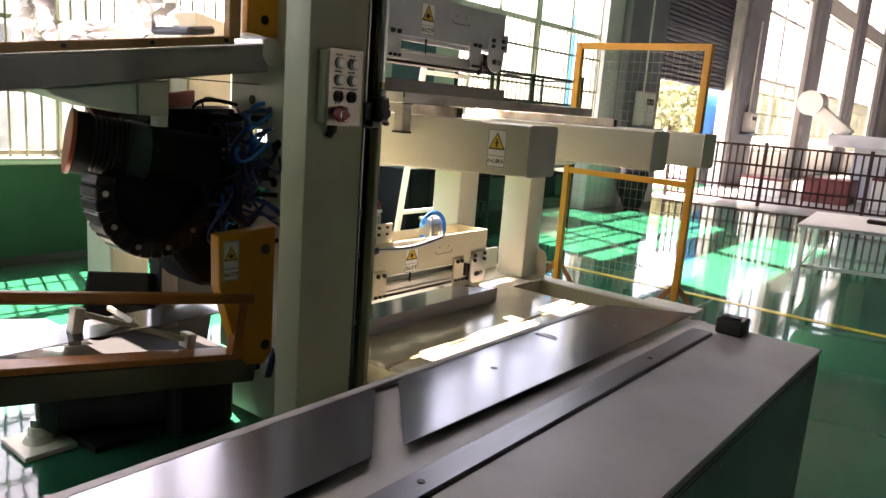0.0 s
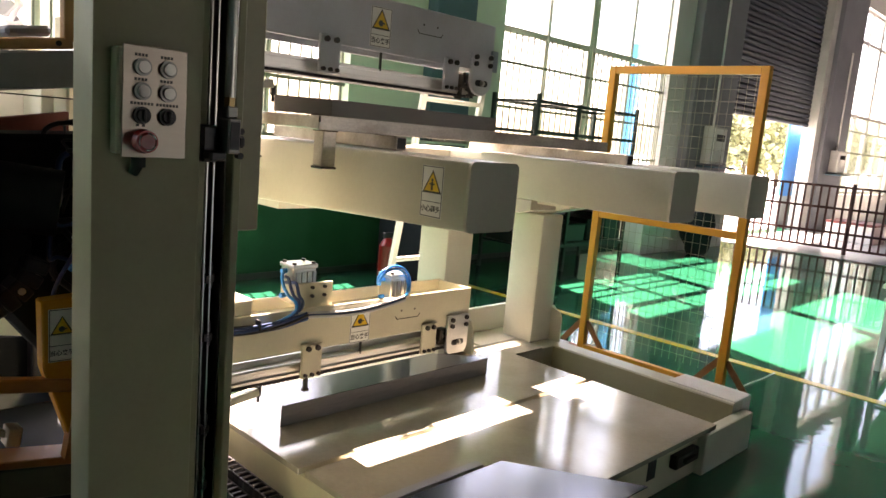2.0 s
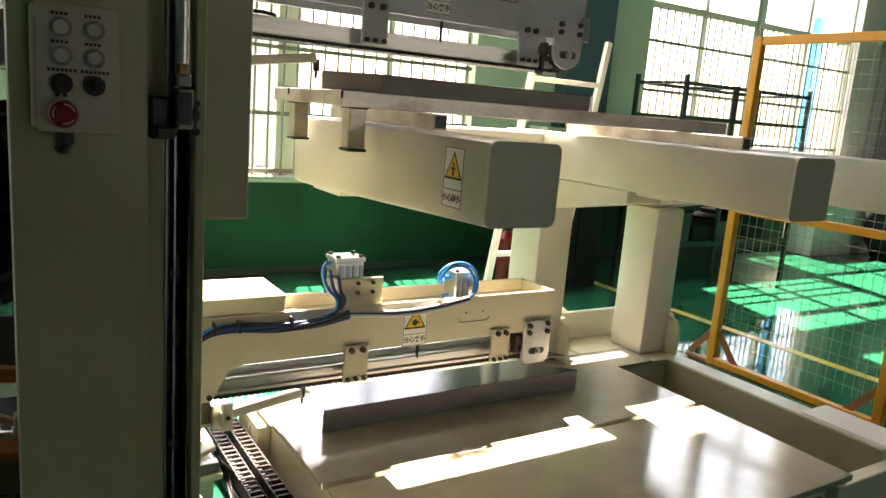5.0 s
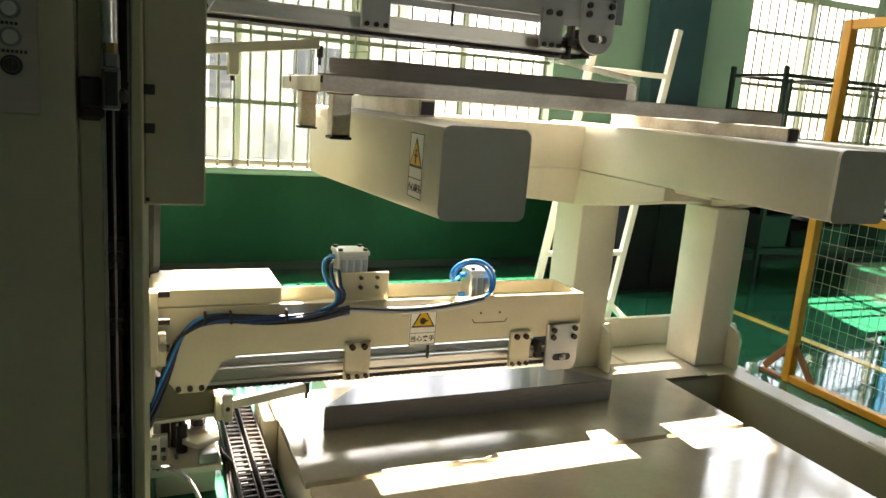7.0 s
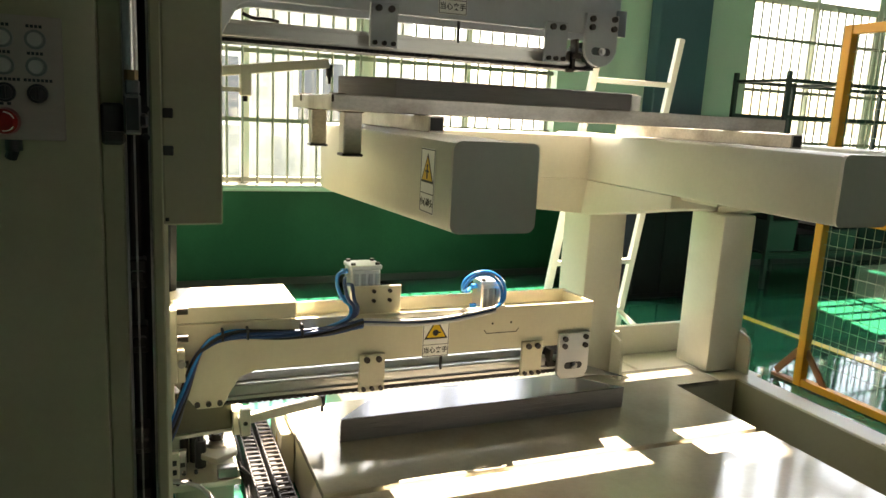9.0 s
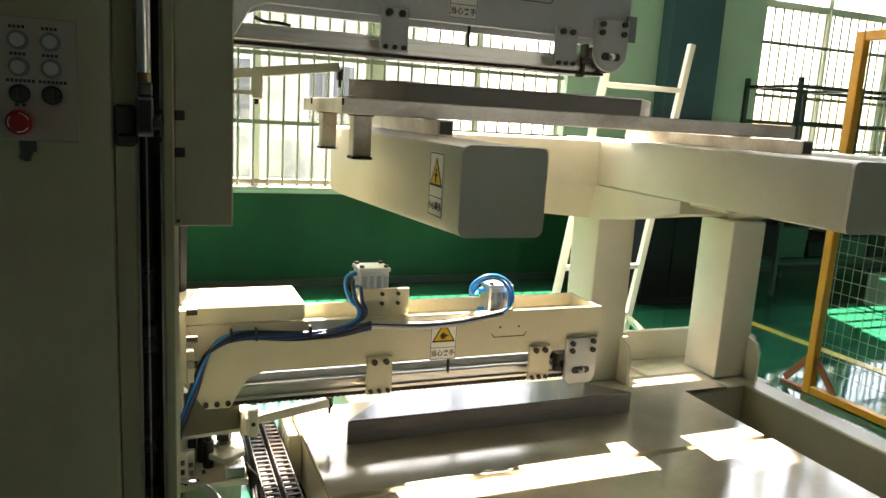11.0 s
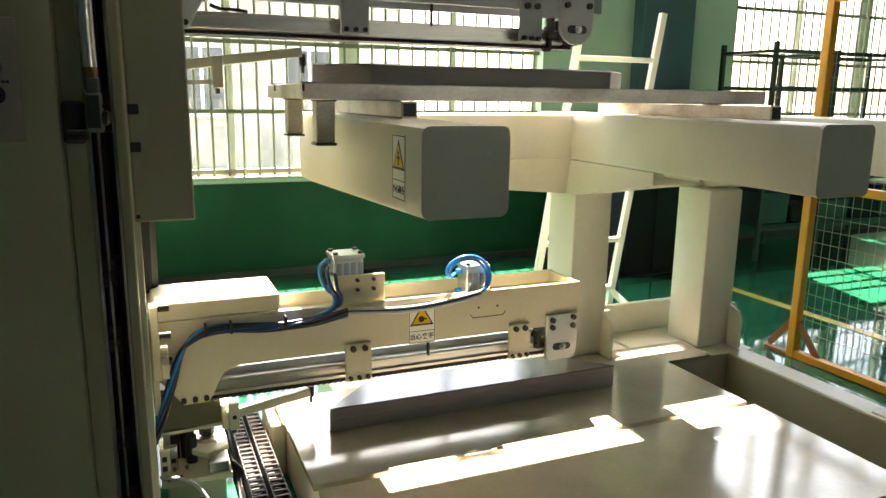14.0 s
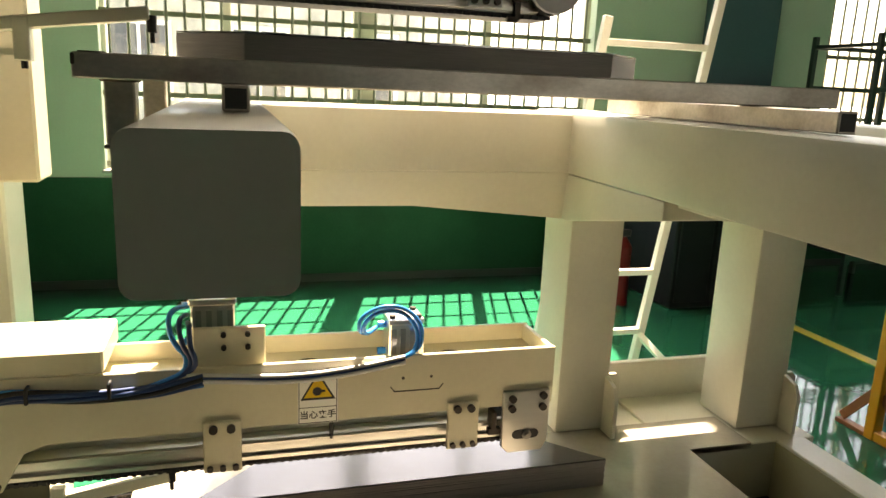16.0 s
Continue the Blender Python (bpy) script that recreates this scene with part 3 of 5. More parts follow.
def stacking_beam(dz, top, label, mat, lower):
    """Box beam with hood, belt rail, brackets and pulley plate; dz lifts it."""
    X, XB = -2.305, -2.53
    g = thing("stacking_beam", (X, 3.0, 0.572 + dz), label, "conveyor beam", "stacking beams")
    z0, z1 = 0.572 + dz, top
    neck = [(2.20, z1), (3.812, z1), (3.812, z0), (2.47, z0), (2.42, z0 - 0.02), (2.365, z0 - 0.118), (2.285, z0 - 0.118), (2.22, z0 - 0.03), (2.20, z0 - 0.03)]
    part("front_plate", prism(neck, "x", X - 0.012, X, bevel=0.0025), mat, g)
    part("back_plate", prism(neck, "x", XB, XB + 0.012, bevel=0.0025), mat, g)
    part("trough_floor", boxes((XB + 0.012, 2.2, z1 - 0.06, X - 0.012, 3.8, z1 - 0.05)), mat, g)
    part("end_plate", boxes((XB + 0.012, 3.795, z0, X - 0.012, 3.81, z1 - 0.002), bevel=0.002), mat, g)
    part("hood", boxes((XB - 0.02, 2.205, z1 + 0.002, X + 0.003, 2.61, z1 + 0.065), bevel=0.006), mat, g)
    part("mounting_flange", boxes((XB - 0.05, 2.193, z0 - 0.13, X + 0.03, 2.215, z1 + 0.05), bevel=0.004), mat, g)
    for zz in (z1 + 0.06, z1 - 0.07, z0 + 0.02, z0 - 0.06):
        part("flange_bolt", rod(bmesh.new(), (X + 0.012, 2.2, zz), (X + 0.012, 2.222, zz), 0.012, 12), BOLT, g)
    # belt rail
    rz = z0 - 0.115
    rail = bmesh.new()
    for a, b, c, d in ((-2.365, -2.35, 0.0, 0.055), (-2.47, -2.455, 0.0, 0.055), (-2.455, -2.365, 0.02, 0.028), (-2.352, -2.338, 0.004, 0.016), (-2.352, -2.342, 0.04, 0.052)):
        box(rail, a, 2.30, rz + c, b, 3.70, rz + d, bevel=0.001)
    part("belt_rail", rail, ALU, g, "aluminium belt rail")
    belt = boxes((-2.47, 2.28, rz - 0.013, -2.346, 3.73, rz - 0.0015))
    part("belt", belt, BELT, g, "black rubber transport belt")
    teeth = bmesh.new()
    for k in range(66):
        box(teeth, -2.346, 2.36 + k * 0.021, rz - 0.013, -2.341, 2.371 + k * 0.021, rz - 0.003)
    part("belt_teeth", teeth, BLACK, g)
    part("back_tube", boxes((-2.5, 2.3, rz + 0.01, -2.478, 3.66, rz + 0.05), bevel=0.002), ALU, g)
    for y in (2.834, 3.49):
        w = 0.096 if y < 3 else 0.092
        br = part("bracket", boxes((X, y, z0 - 0.112, X + 0.014, y + w, z0 + 0.03), bevel=0.003), mat, g)
        bolts([(y + 0.026, z0 + 0.012), (y + w - 0.026, z0 + 0.012)], br, X + 0.014)
        bolts([(y + 0.016, z0 - 0.098), (y + w / 2, z0 - 0.098), (y + w - 0.016, z0 - 0.098)], br, X + 0.014, 0.008)
    # pulley plate and pulley
    zp = z0 if lower else z0 + 0.024
    foot = [(3.798, zp - 0.11), (3.78, zp - 0.14), (3.675, zp - 0.14), (3.655, zp - 0.12)] if lower else [(3.726 + 0.072 * math.cos(a), zp - 0.07 - 0.07 * math.sin(a)) for a in (radians(10 + 20 * k) for k in range(9))]
    pp = part("pulley_plate", prism([(3.655, zp + 0.05), (3.798, zp + 0.05)] + foot, "x", X, X + 0.016, bevel=0.002), ALU if lower else mat, g)
    bolts([(3.68, zp + 0.03), (3.775, zp + 0.035), (3.68, zp - 0.0), (3.775, zp - 0.0)], pp, X + 0.016)
    slot = rod(rod(boxes((X + 0.0155, 3.7, zp - 0.098, X + 0.0175, 3.755, zp - 0.07)), (X + 0.0155, 3.7, zp - 0.084), (X + 0.0175, 3.7, zp - 0.084), 0.014, 12), (X + 0.0155, 3.755, zp - 0.084), (X + 0.0175, 3.755, zp - 0.084), 0.014, 12)
    part("slot", slot, BLACK, pp)
    part("axle", rod(rod(bmesh.new(), (X + 0.016, 3.73, zp - 0.084), (X + 0.024, 3.73, zp - 0.084), 0.014, 16), (X + 0.024, 3.73, zp - 0.084), (X + 0.032, 3.73, zp - 0.084), 0.008, 12), STEEL, pp)
    part("pulley", rod(bmesh.new(), (-2.46, 3.73, zp - 0.092), (-2.32, 3.73, zp - 0.092), 0.05, 24), BELT, g)
    if not lower:
        part("cover_plate", boxes((X + 0.001, 3.79, z0 + 0.0, X + 0.012, 3.835, z0 + 0.095), bevel=0.003), BLUEGREY, g, "blue grey cover plate")
        part("guide_finger", boxes((-2.345, 3.63, z0 - 0.135, -2.325, 3.645, z0 - 0.05), (-2.34, 3.61, z0 - 0.14, -2.325, 3.64, z0 - 0.125), bevel=0.002), BOLT, g)
        tube([(-2.3, 2.43, z0 - 0.045), (-2.297, 2.46, z0 - 0.06), (-2.297, 2.5, z0 - 0.055), (-2.297, 2.54, z0 - 0.062)], 0.006, "cable", BLACK, g)
    part("tensioner", boxes((-2.33, 3.62, z0 - 0.09, -2.31, 3.66, z0 - 0.07), (-2.35, 3.63, z0 - 0.075, -2.31, 3.645, z0 - 0.02), bevel=0.002), BOLT, g)
    bolts([(2.285 + k * 0.036, z0 - 0.1) for k in range(3)], g, X, 0.009)
    for y in (3.36, 3.44):
        part("screw_hole", rod(bmesh.new(), (X, y, z1 - 0.065), (X + 0.001, y, z1 - 0.065), 0.0045, 8), BOLT, g)
    part("hatch_lip", boxes((X, 3.335, z1 - 0.1045, X + 0.0015, 3.465, z1 - 0.1015)), BOLT, g)
    for y, w in ((3.325, 1), (3.475, -1)):
        part("hatch_lip", bar(bmesh.new(), (X + 0.0008, y, z1 - 0.088), (X + 0.0008, y + 0.011 * w, z1 - 0.103), 0.0015, 0.003), BOLT, g)
    for y in (3.115, 3.53):
        part("grease_hole", rod(bmesh.new(), (-2.42, y, z1 - 0.05), (-2.42, y, z1 - 0.0485), 0.035, 16), BOLT, g)
    part("spring_pin", rod(bmesh.new(), (-2.345, 3.17, z0 - 0.07), (-2.345, 3.17, z0 + 0.02), 0.006, 8), BLACK, g)
    warning(X, 3.128, z0 + (0.075 if lower else 0.095), 0.106, 0.155, g, "当心夹手")
    return g


lower_beam = stacking_beam(0.0, 0.747, "cream lower stacking beam with blue air hoses", CREAM_WARM, True)
upper_beam = stacking_beam(1.205, 1.985, "grey upper stacking beam above the sheet stack", GREY, False)


def cylinder_unit(y, tall):
    """Pneumatic knock-off cylinder that stands in the trough of the beam."""
    c = thing("air_cylinder", (-2.36, y, 0.7), "aluminium pneumatic cylinder mounted on the lower beam", "air cylinder", "knock-off cylinders")
    zt = 0.916 if tall else 0.838
    h = 0.055 if tall else 0.047
    z0 = 0.757 if tall else 0.70
    if tall:
        part("bracket", boxes((-2.345, y - 0.05, 0.70, -2.333, y + 0.13, 0.843), (-2.345, y - 0.05, 0.697, -2.42, y + 0.13, 0.705), bevel=0.003), CREAM_WARM, c)
        bolts([(y + 0.025, 0.825), (y + 0.085, 0.825), (y + 0.025, 0.79), (y + 0.085, 0.79)], c, -2.333, 0.007)
    body = boxes((-2.44, y - h, z0, -2.35, y + h, zt - 0.014), bevel=0.006)
    part("barrel", body, ALU, c)
    fins = bmesh.new()
    for k in range(4):
        box(fins, -2.352, y - 0.042 + k * 0.026, z0 + 0.01, -2.344, y - 0.028 + k * 0.026, zt - 0.03)
    part("rib", fins, STEEL, c)
    part("head", boxes((-2.445, y - h - 0.004, zt - 0.016, -2.345, y + h + 0.004, zt), bevel=0.003), ALU, c)
    for a in (0.01 - h, h - 0.01):
        for b in (-2.43, -2.36):
            part("screw", rod(bmesh.new(), (b, y + a, zt), (b, y + a, zt + 0.008), 0.009, 10), BOLT, c)
    for zz in (zt - 0.03, z0 + 0.03):
        part("fitting", rod(bmesh.new(), (-2.40, y - h, zz), (-2.40, y - h - 0.023, zz), 0.01, 10), BLUE, c)
    return c


cyl_a = cylinder_unit(2.865, True)
cyl_b = cylinder_unit(3.375, False)
for k in range(3):
    o = 0.011 * k
    tube([(-2.39, 2.80, 0.885 - 2 * o), (-2.36 + o, 2.765 + 2 * o, 0.895 - 2 * o), (-2.34 + o, 2.755 + 2.4 * o, 0.85), (-2.325 + o, 2.775 + 1.6 * o, 0.80), (-2.31 + o, 2.80 + o, 0.785), (-2.295, 2.80 + o, 0.75), (-2.29, 2.765, 0.728), (-2.287, 2.68, 0.705)], 0.0068, "air_hose", (BLUE, DARKBLUE, DARKBLUE)[k], cyl_a, "blue air hose")
for k in range(2):
    o = 0.013 * k
    tube([(-2.40, 3.30, 0.80), (-2.35, 3.262 - o, 0.79), (-2.34, 3.25 - o, 0.83 + o), (-2.335, 3.29, 0.868 + o), (-2.33, 3.36, 0.868 + o), (-2.325, 3.40 + o, 0.82 + o), (-2.315, 3.40 + o, 0.765), (-2.297, 3.36, 0.745), (-2.293, 3.33, 0.735)], 0.006, "air_hose", BLUE, cyl_b, "bright blue looped air hose")
hose = thing("hose_bundle", (-2.29, 2.8, 0.68), "blue and silver hose bundle draped along the beam", "hose")
for k in range(3):
    o = 0.006 * k
    tube([(-2.293 + o / 2, 3.36, 0.748 - o), (-2.29 + o / 2, 3.28, 0.735 - o), (-2.29 + o / 2, 3.15, 0.718 - o), (-2.29 + o / 2, 3.02, 0.716 - o), (-2.29 + o / 2, 2.9, 0.728 - o), (-2.29 + o / 2, 2.8, 0.735 - o)], 0.007, "hose", SILVERHOSE if k != 1 else DARKBLUE, hose)
for k in range(6):
    line = [(2.84, 0.735), (2.78, 0.724), (2.72, 0.715), (2.64, 0.711), (2.56, 0.712), (2.49, 0.719), (2.42, 0.726), (2.37, 0.722), (2.33, 0.708), (2.295, 0.68), (2.275, 0.64), (2.26, 0.59), (2.245, 0.54), (2.23, 0.49), (2.212, 0.44), (2.18, 0.38), (2.13, 0.27)]
    pts = []
    for n, (y, z) in enumerate(line):
        a = k * 1.047 + n * 0.45
        pts.append((-2.284 + 0.008 * math.sin(a) + (0.07 * max(0, n - 13) / 3), y + 0.011 * math.cos(a) * (n > 8), z - 0.012 + 0.012 * math.cos(a) * (n <= 10)))
    tube(pts, 0.0062, "hose", (DARKBLUE, BLACK, DARKBLUE, BLUE, BLACK, DARKBLUE)[k], hose)
for y in (2.36, 2.44, 2.62):
    part("clip", boxes((-2.3, y, 0.695, -2.266, y + 0.008, 0.735), bevel=0.002), BLACK, hose)


# ---- fork frame: arms, cross beam, legs ----
fork = thing("fork_frame", (-2.8, 3.9, 0.25), "cream welded steel fork frame on two legs", "machine frame")


def arm(y0, y1, side=None):
    side = side or [(-1.436, 1.403), (-3.05, 1.403), (-3.05, 1.03), (-2.72, 1.035), (-2.1, 1.193), (-1.436, 1.193)]
    a = part("arm", prism(side, "y", y0, y1, bevel=0.012, seg=2), CREAM, fork, "cream fork arm with a grey end cap")
    cap = boxes((-1.437, y0 - 0.002, 1.191, -1.425, y1 + 0.002, 1.405))
    bmesh.ops.bevel(cap, geom=[e for e in cap.edges if abs(e.verts[0].co.x - e.verts[1].co.x) > 0.005], offset=0.022, segments=4, affect="EDGES", profile=0.5)
    part("end_cap", cap, CAP_GREY, a, "grey end cap")
    return a


arm_a = arm(2.785, 3.003, [(-1.436, 1.403), (-2.775, 1.403), (-2.755, 1.15), (-2.6, 1.15), (-1.436, 1.193)])
arm_b = arm(4.015, 4.23, [(-1.436, 1.403), (-3.05, 1.403), (-3.05, 1.195), (-1.436, 1.193)])
arm_c = arm(4.79, 5.005)
part("cross_beam", boxes((-3.05, 2.99, 1.199, -2.735, 4.02, 1.395), bevel=0.004), CREAM, fork)
hull = bmesh.new()
rings = []
for y, low in ((2.99, 1.083), (3.485, 1.083), (4.02, 1.036)):
    rings.append([hull.verts.new(v) for v in ((-2.739, y, 1.198), (-2.768, y, low), (-3.05, y, low), (-3.05, y, 1.198))])
for a, b in zip(rings, rings[1:]):
    for i in range(4):
        hull.faces.new((a[i], a[(i + 1) % 4], b[(i + 1) % 4], b[i]))
hull.faces.new(rings[0])
hull.faces.new(rings[-1][::-1])
bmesh.ops.recalc_face_normals(hull, faces=hull.faces)
part("lower_flank", hull, CREAM, fork, "folded lower flank of the cross beam")
part("gusset", prism([(-2.155, 1.194), (-2.155, 1.142), (-2.72, 1.036), (-3.05, 1.034), (-3.05, 1.194)], "y", 4.018, 4.227, bevel=0.003), CREAM, fork)
part("tie_plate", boxes((-2.153, 4.06, 1.178, -1.955, 4.2, 1.1925), bevel=0.002), CREAM, fork)
part("rear_tie", boxes((-3.05, 4.225, 1.05, -2.72, 4.795, 1.395), bevel=0.006), CREAM, fork)
LEGS = ((-2.93, 4.03, -2.705, 4.235), (-2.83, 4.725, -2.6, 4.93))
for x0, y0, x1, y1 in LEGS:
    l = part("leg", boxes((x0, y0, 0.25, x1, y1, 1.045), bevel=0.012, seg=2), CREAM, fork)
    part("foot_gusset", prism([(y1, 0.25), (y1 + 0.05, 0.25), (y1 + 0.05, 0.44), (y1 + 0.035, 0.46), (y1, 0.46)], "x", x1 - 0.03, x1 - 0.015), CREAM, l)
    part("foot_gusset", prism([(x1, 0.25), (x1 + 0.08, 0.25), (x1 + 0.08, 0.40), (x1 + 0.06, 0.44), (x1, 0.46)], "y", y1 - 0.02, y1 - 0.005), CREAM, l)
s1 = warning(0, 0, 0, 0.095, 0.16, arm_a, "小心碰头", "man")
for o in (s1, *s1.children_recursive):
    o.data.transform(Matrix.Translation(-arm_a.parent.location) @ Matrix.Translation((-1.582, 2.7845, 1.298)) @ Matrix.Rotation(radians(-90), 4, "Z") @ Matrix.Translation(fork.location))

# ---- base with the two table slabs ----
base = thing("stacker_base", (-2.0, 3.6, 0), "low cream machine base with a side channel", "machine base")
part("plinth", boxes((-2.68, 2.66, 0.0, -1.34, 4.42, 0.225), bevel=0.006), CREAM_WARM, base)
part("rear_plinth", boxes((-3.05, 2.9, 0.0, -2.68, 4.42, 0.235), (-3.05, 4.42, 0.0, -2.5, 5.0, 0.246), bevel=0.004), CREAM, base)
part("rear_upstand", boxes((-2.975, 4.05, 0.246, -2.945, 4.9, 0.405), bevel=0.004), CREAM, base)
part("channel_wall", boxes((-2.5, 4.83, 0.0, -1.36, 4.95, 0.25), bevel=0.004), CREAM, base)
part("channel_end", boxes((-1.36, 4.42, 0.0, -1.30, 4.95, 0.2), bevel=0.004), CREAM, base)
part("pad", prism([(-1.74, 4.845), (-1.36, 4.845), (-1.36, 5.05), (-1.74, 5.05)], "z", 0.0, 0.257, bevel=0.004), WHITE, base)
# Shade inside the channel is put into the colours of liner and floor.
part("channel_liner", boxes((-2.5, 4.826, 0.02, -1.36, 4.8295, 0.24)), COLUMN, base, "thin olive liner that paints shade on the channel side")
part("channel_floor", boxes((-2.5, 4.42, 0.0, -1.36, 4.83, 0.02)), BELT, base)
latch = part("latch", boxes((-1.34, 4.15, 0.10, -1.30, 4.36, 0.165), (-1.305, 4.2, 0.12, -1.285, 4.31, 0.145), bevel=0.006), BOLT, base, "dark steel pull latch")
part("latch_lug", prism([(4.42, 0.11), (4.49, 0.11), (4.47, 0.215)], "x", -1.34, -1.308, bevel=0.003), BEZEL, base)
part("finger_slot", boxes((-1.3415, 3.96, 0.09, -1.337, 4.03, 0.2), bevel=0.001), BLACK, base)
warning(0, 0, 0, 0.09, 0.13, base, "当心夹手")
side_sticker = [o for o in base.children if o.name.startswith("warning_label")][0]
for o in (side_sticker, *side_sticker.children_recursive):
    o.data.transform(Matrix.Translation(-base.location) @ Matrix.Translation((-2.635, 2.605, 0.13)) @ Matrix.Rotation(radians(-90), 4, "Z") @ Matrix.Translation(base.location))
part("corner_block", boxes((-2.80, 2.606, 0.0, -2.55, 2.659, 0.215), bevel=0.004), CREAM_WARM, base)
slab_a = thing("table_slab", (-2.36, 3.55, 0.225), "polished steel slab bearing the sheet stack", "machine table", "table slabs")
part("plate", prism([(-2.72, 2.645), (-2.005, 2.645), (-2.005, 4.46), (-2.5, 4.46), (-2.5, 4.72), (-2.72, 4.72)], "z", 0.2255, 0.25, bevel=0.002), PLATE, slab_a)
slab_b = thing("table_slab", (-1.63, 3.55, 0.225), "polished steel slab in front of the sheet stack", "machine table", "table slabs")
part("plate", prism([(-1.975, 2.655), (-1.285, 2.655), (-1.285, 4.47), (-1.975, 4.47)], "z", 0.2255, 0.25, bevel=0.002), PLATE, slab_b)

# ---- stacks of laminations and the flying sheets ----
LOWER = [(-2.345, 2.785), (-2.345, 4.035), (-2.55, 3.83), (-2.55, 2.99)]
UPPER = [(-2.52, 2.79), (-2.36, 2.955), (-2.36, 3.94), (-2.52, 4.105)]


def stack(outline, z0, z1, label):
    s = thing("sheet_stack", (outline[0][0], outline[0][1], z0), label, "sheet stack", "sheet stacks")
    cx, cy = sum(p for p, _ in outline) / 4, sum(q for _, q in outline) / 4
    rng = random.Random(7)
    n = 24
    bm = bmesh.new()
    for k in range(n):
        a, b = z0 + (z1 - z0) * k / n, z0 + (z1 - z0) * (k + 0.93) / n
        j, i = rng.uniform(-0.0012, 0.0012), rng.uniform(-0.002, 0.002)
        merge(bm, prism([(p + j, q + i) for p, q in outline], "z", a, b))
    part("sheet_edges", bm, SILICON_EDGE, s, smooth=False)
    part("top_sheet", prism(outline, "z", z1 - 0.0005, z1 + 0.0006), SILICON, s, smooth=False)
    return s


stack_low = stack(LOWER, 0.251, 0.339, "stack of grey silicon steel sheets on the table")
stack_up = stack(UPPER, 1.508, 1.572, "stack of grey silicon steel sheets on the tube frame")

# tube frame under the upper stack
WELD = material("burnt weld bead", (0.09, 0.06, 0.045), 0.5, 0.6, vary=0.3, fine=300, bump=0.5)
frame_t = thing("tube_frame", (-2.3, 3.5, 1.405), "raw welded steel tube frame lying on the fork arms", "tube frame")


def square_tube(a, b, w, h, mat=TUBE, name="tube"):
    t = part(name, bar(bmesh.new(), a, b, w, h, 0.003), mat, frame_t)
    way = (Vector(b) - Vector(a)).normalized()
    part("open_end", bar(bmesh.new(), Vector(b) - way * 0.001, Vector(b) + way * 0.0006, w * 0.78, h * 0.78), BLACK, t)
    return t


square_tube((-2.02, 2.64, 1.4785), (-2.02, 4.38, 1.4785), 0.05, 0.048)
square_tube((-2.52, 2.70, 1.4785), (-2.52, 4.38, 1.4785), 0.05, 0.048)
square_tube((-2.6, 2.668, 1.4785), (-2.045, 2.668, 1.4785), 0.048, 0.045)
square_tube((-2.7, 2.93, 1.43), (-1.905, 2.93, 1.43), 0.05, 0.048)
square_tube((-2.7, 4.145, 1.43), (-1.72, 4.145, 1.43), 0.05, 0.048)
for x, y in ((-2.06, 2.715), (-2.575, 2.73)):
    l = part("stub_leg", boxes((x - 0.028, y - 0.028, 1.33, x + 0.028, y + 0.028, 1.455), bevel=0.004), TUBE, frame_t)
    part("foot", boxes((x - 0.032, y - 0.032, 1.322, x + 0.032, y + 0.032, 1.33), bevel=0.002), BLACK, l)
    for s in (-1, 1):
        part("weld", bar(bmesh.new(), (x + s * 0.03, y - 0.03, 1.4545), (x + s * 0.03, y + 0.03, 1.4545), 0.009, 0.009, 0.003), WELD, l)
        part("weld", bar(bmesh.new(), (x - 0.03, y + s * 0.03, 1.4545), (x + 0.03, y + s * 0.03, 1.4545), 0.009, 0.009, 0.003), WELD, l)
for x in (-2.045, -2.495):
    part("weld", bar(bmesh.new(), (x, 2.643, 1.503), (x, 2.693, 1.503), 0.01, 0.006, 0.002), WELD, frame_t)
    part("weld", bar(bmesh.new(), (x + 0.05, 2.643, 1.479), (x + 0.05, 2.643, 1.50), 0.007, 0.007, 0.002), WELD, frame_t)


HINGES = (3.2, 3.66)


def sheet(outline, label):
    """A thin sheet in three rigid pieces that hinge on each other."""
    s = thing("steel_sheet", (0, 0, 0), label, "steel sheet", "flying sheets")
    y0, y1 = HINGES
    front, back = max(p for p, _ in outline), min(p for p, _ in outline)
    ends = sorted((q, p) for p, q in outline)
    left, right = ends[:2], ends[2:]
    part("left_flap", prism([(p, q) for q, p in left] + [(left[1][1], y0), (left[0][1], y0)], "z", 0, 0.0008), SILICON, s, smooth=False)
    part("middle", prism([(front, y0), (front, y1), (back, y1), (back, y0)], "z", 0, 0.0008), SILICON, s, smooth=False)
    part("right_flap", prism([(right[1][1], y1), (right[1][1], right[1][0]), (right[0][1], right[0][0]), (right[0][1], y1)], "z", 0, 0.0008), SILICON, s, smooth=False)
    return s


low_sheets = [sheet(LOWER, "thin silicon steel sheet carried by the belt to the stack") for _ in range(4)]
up_sheets = [sheet(UPPER, "thin silicon steel sheet carried by the belt to the stack") for _ in range(4)]
knock = thing("knock_off_bar", (-2.4, 2.9, 0.6), "black knock-off plunger under the belt rail", "plunger")
part("plunger", boxes((-2.336, 2.872, 0.47, -2.322, 2.892, 0.58), bevel=0.002), BLACK, knock)
part("head", boxes((-2.339, 2.868, 0.462, -2.319, 2.896, 0.474), bevel=0.002), BOLT, knock)


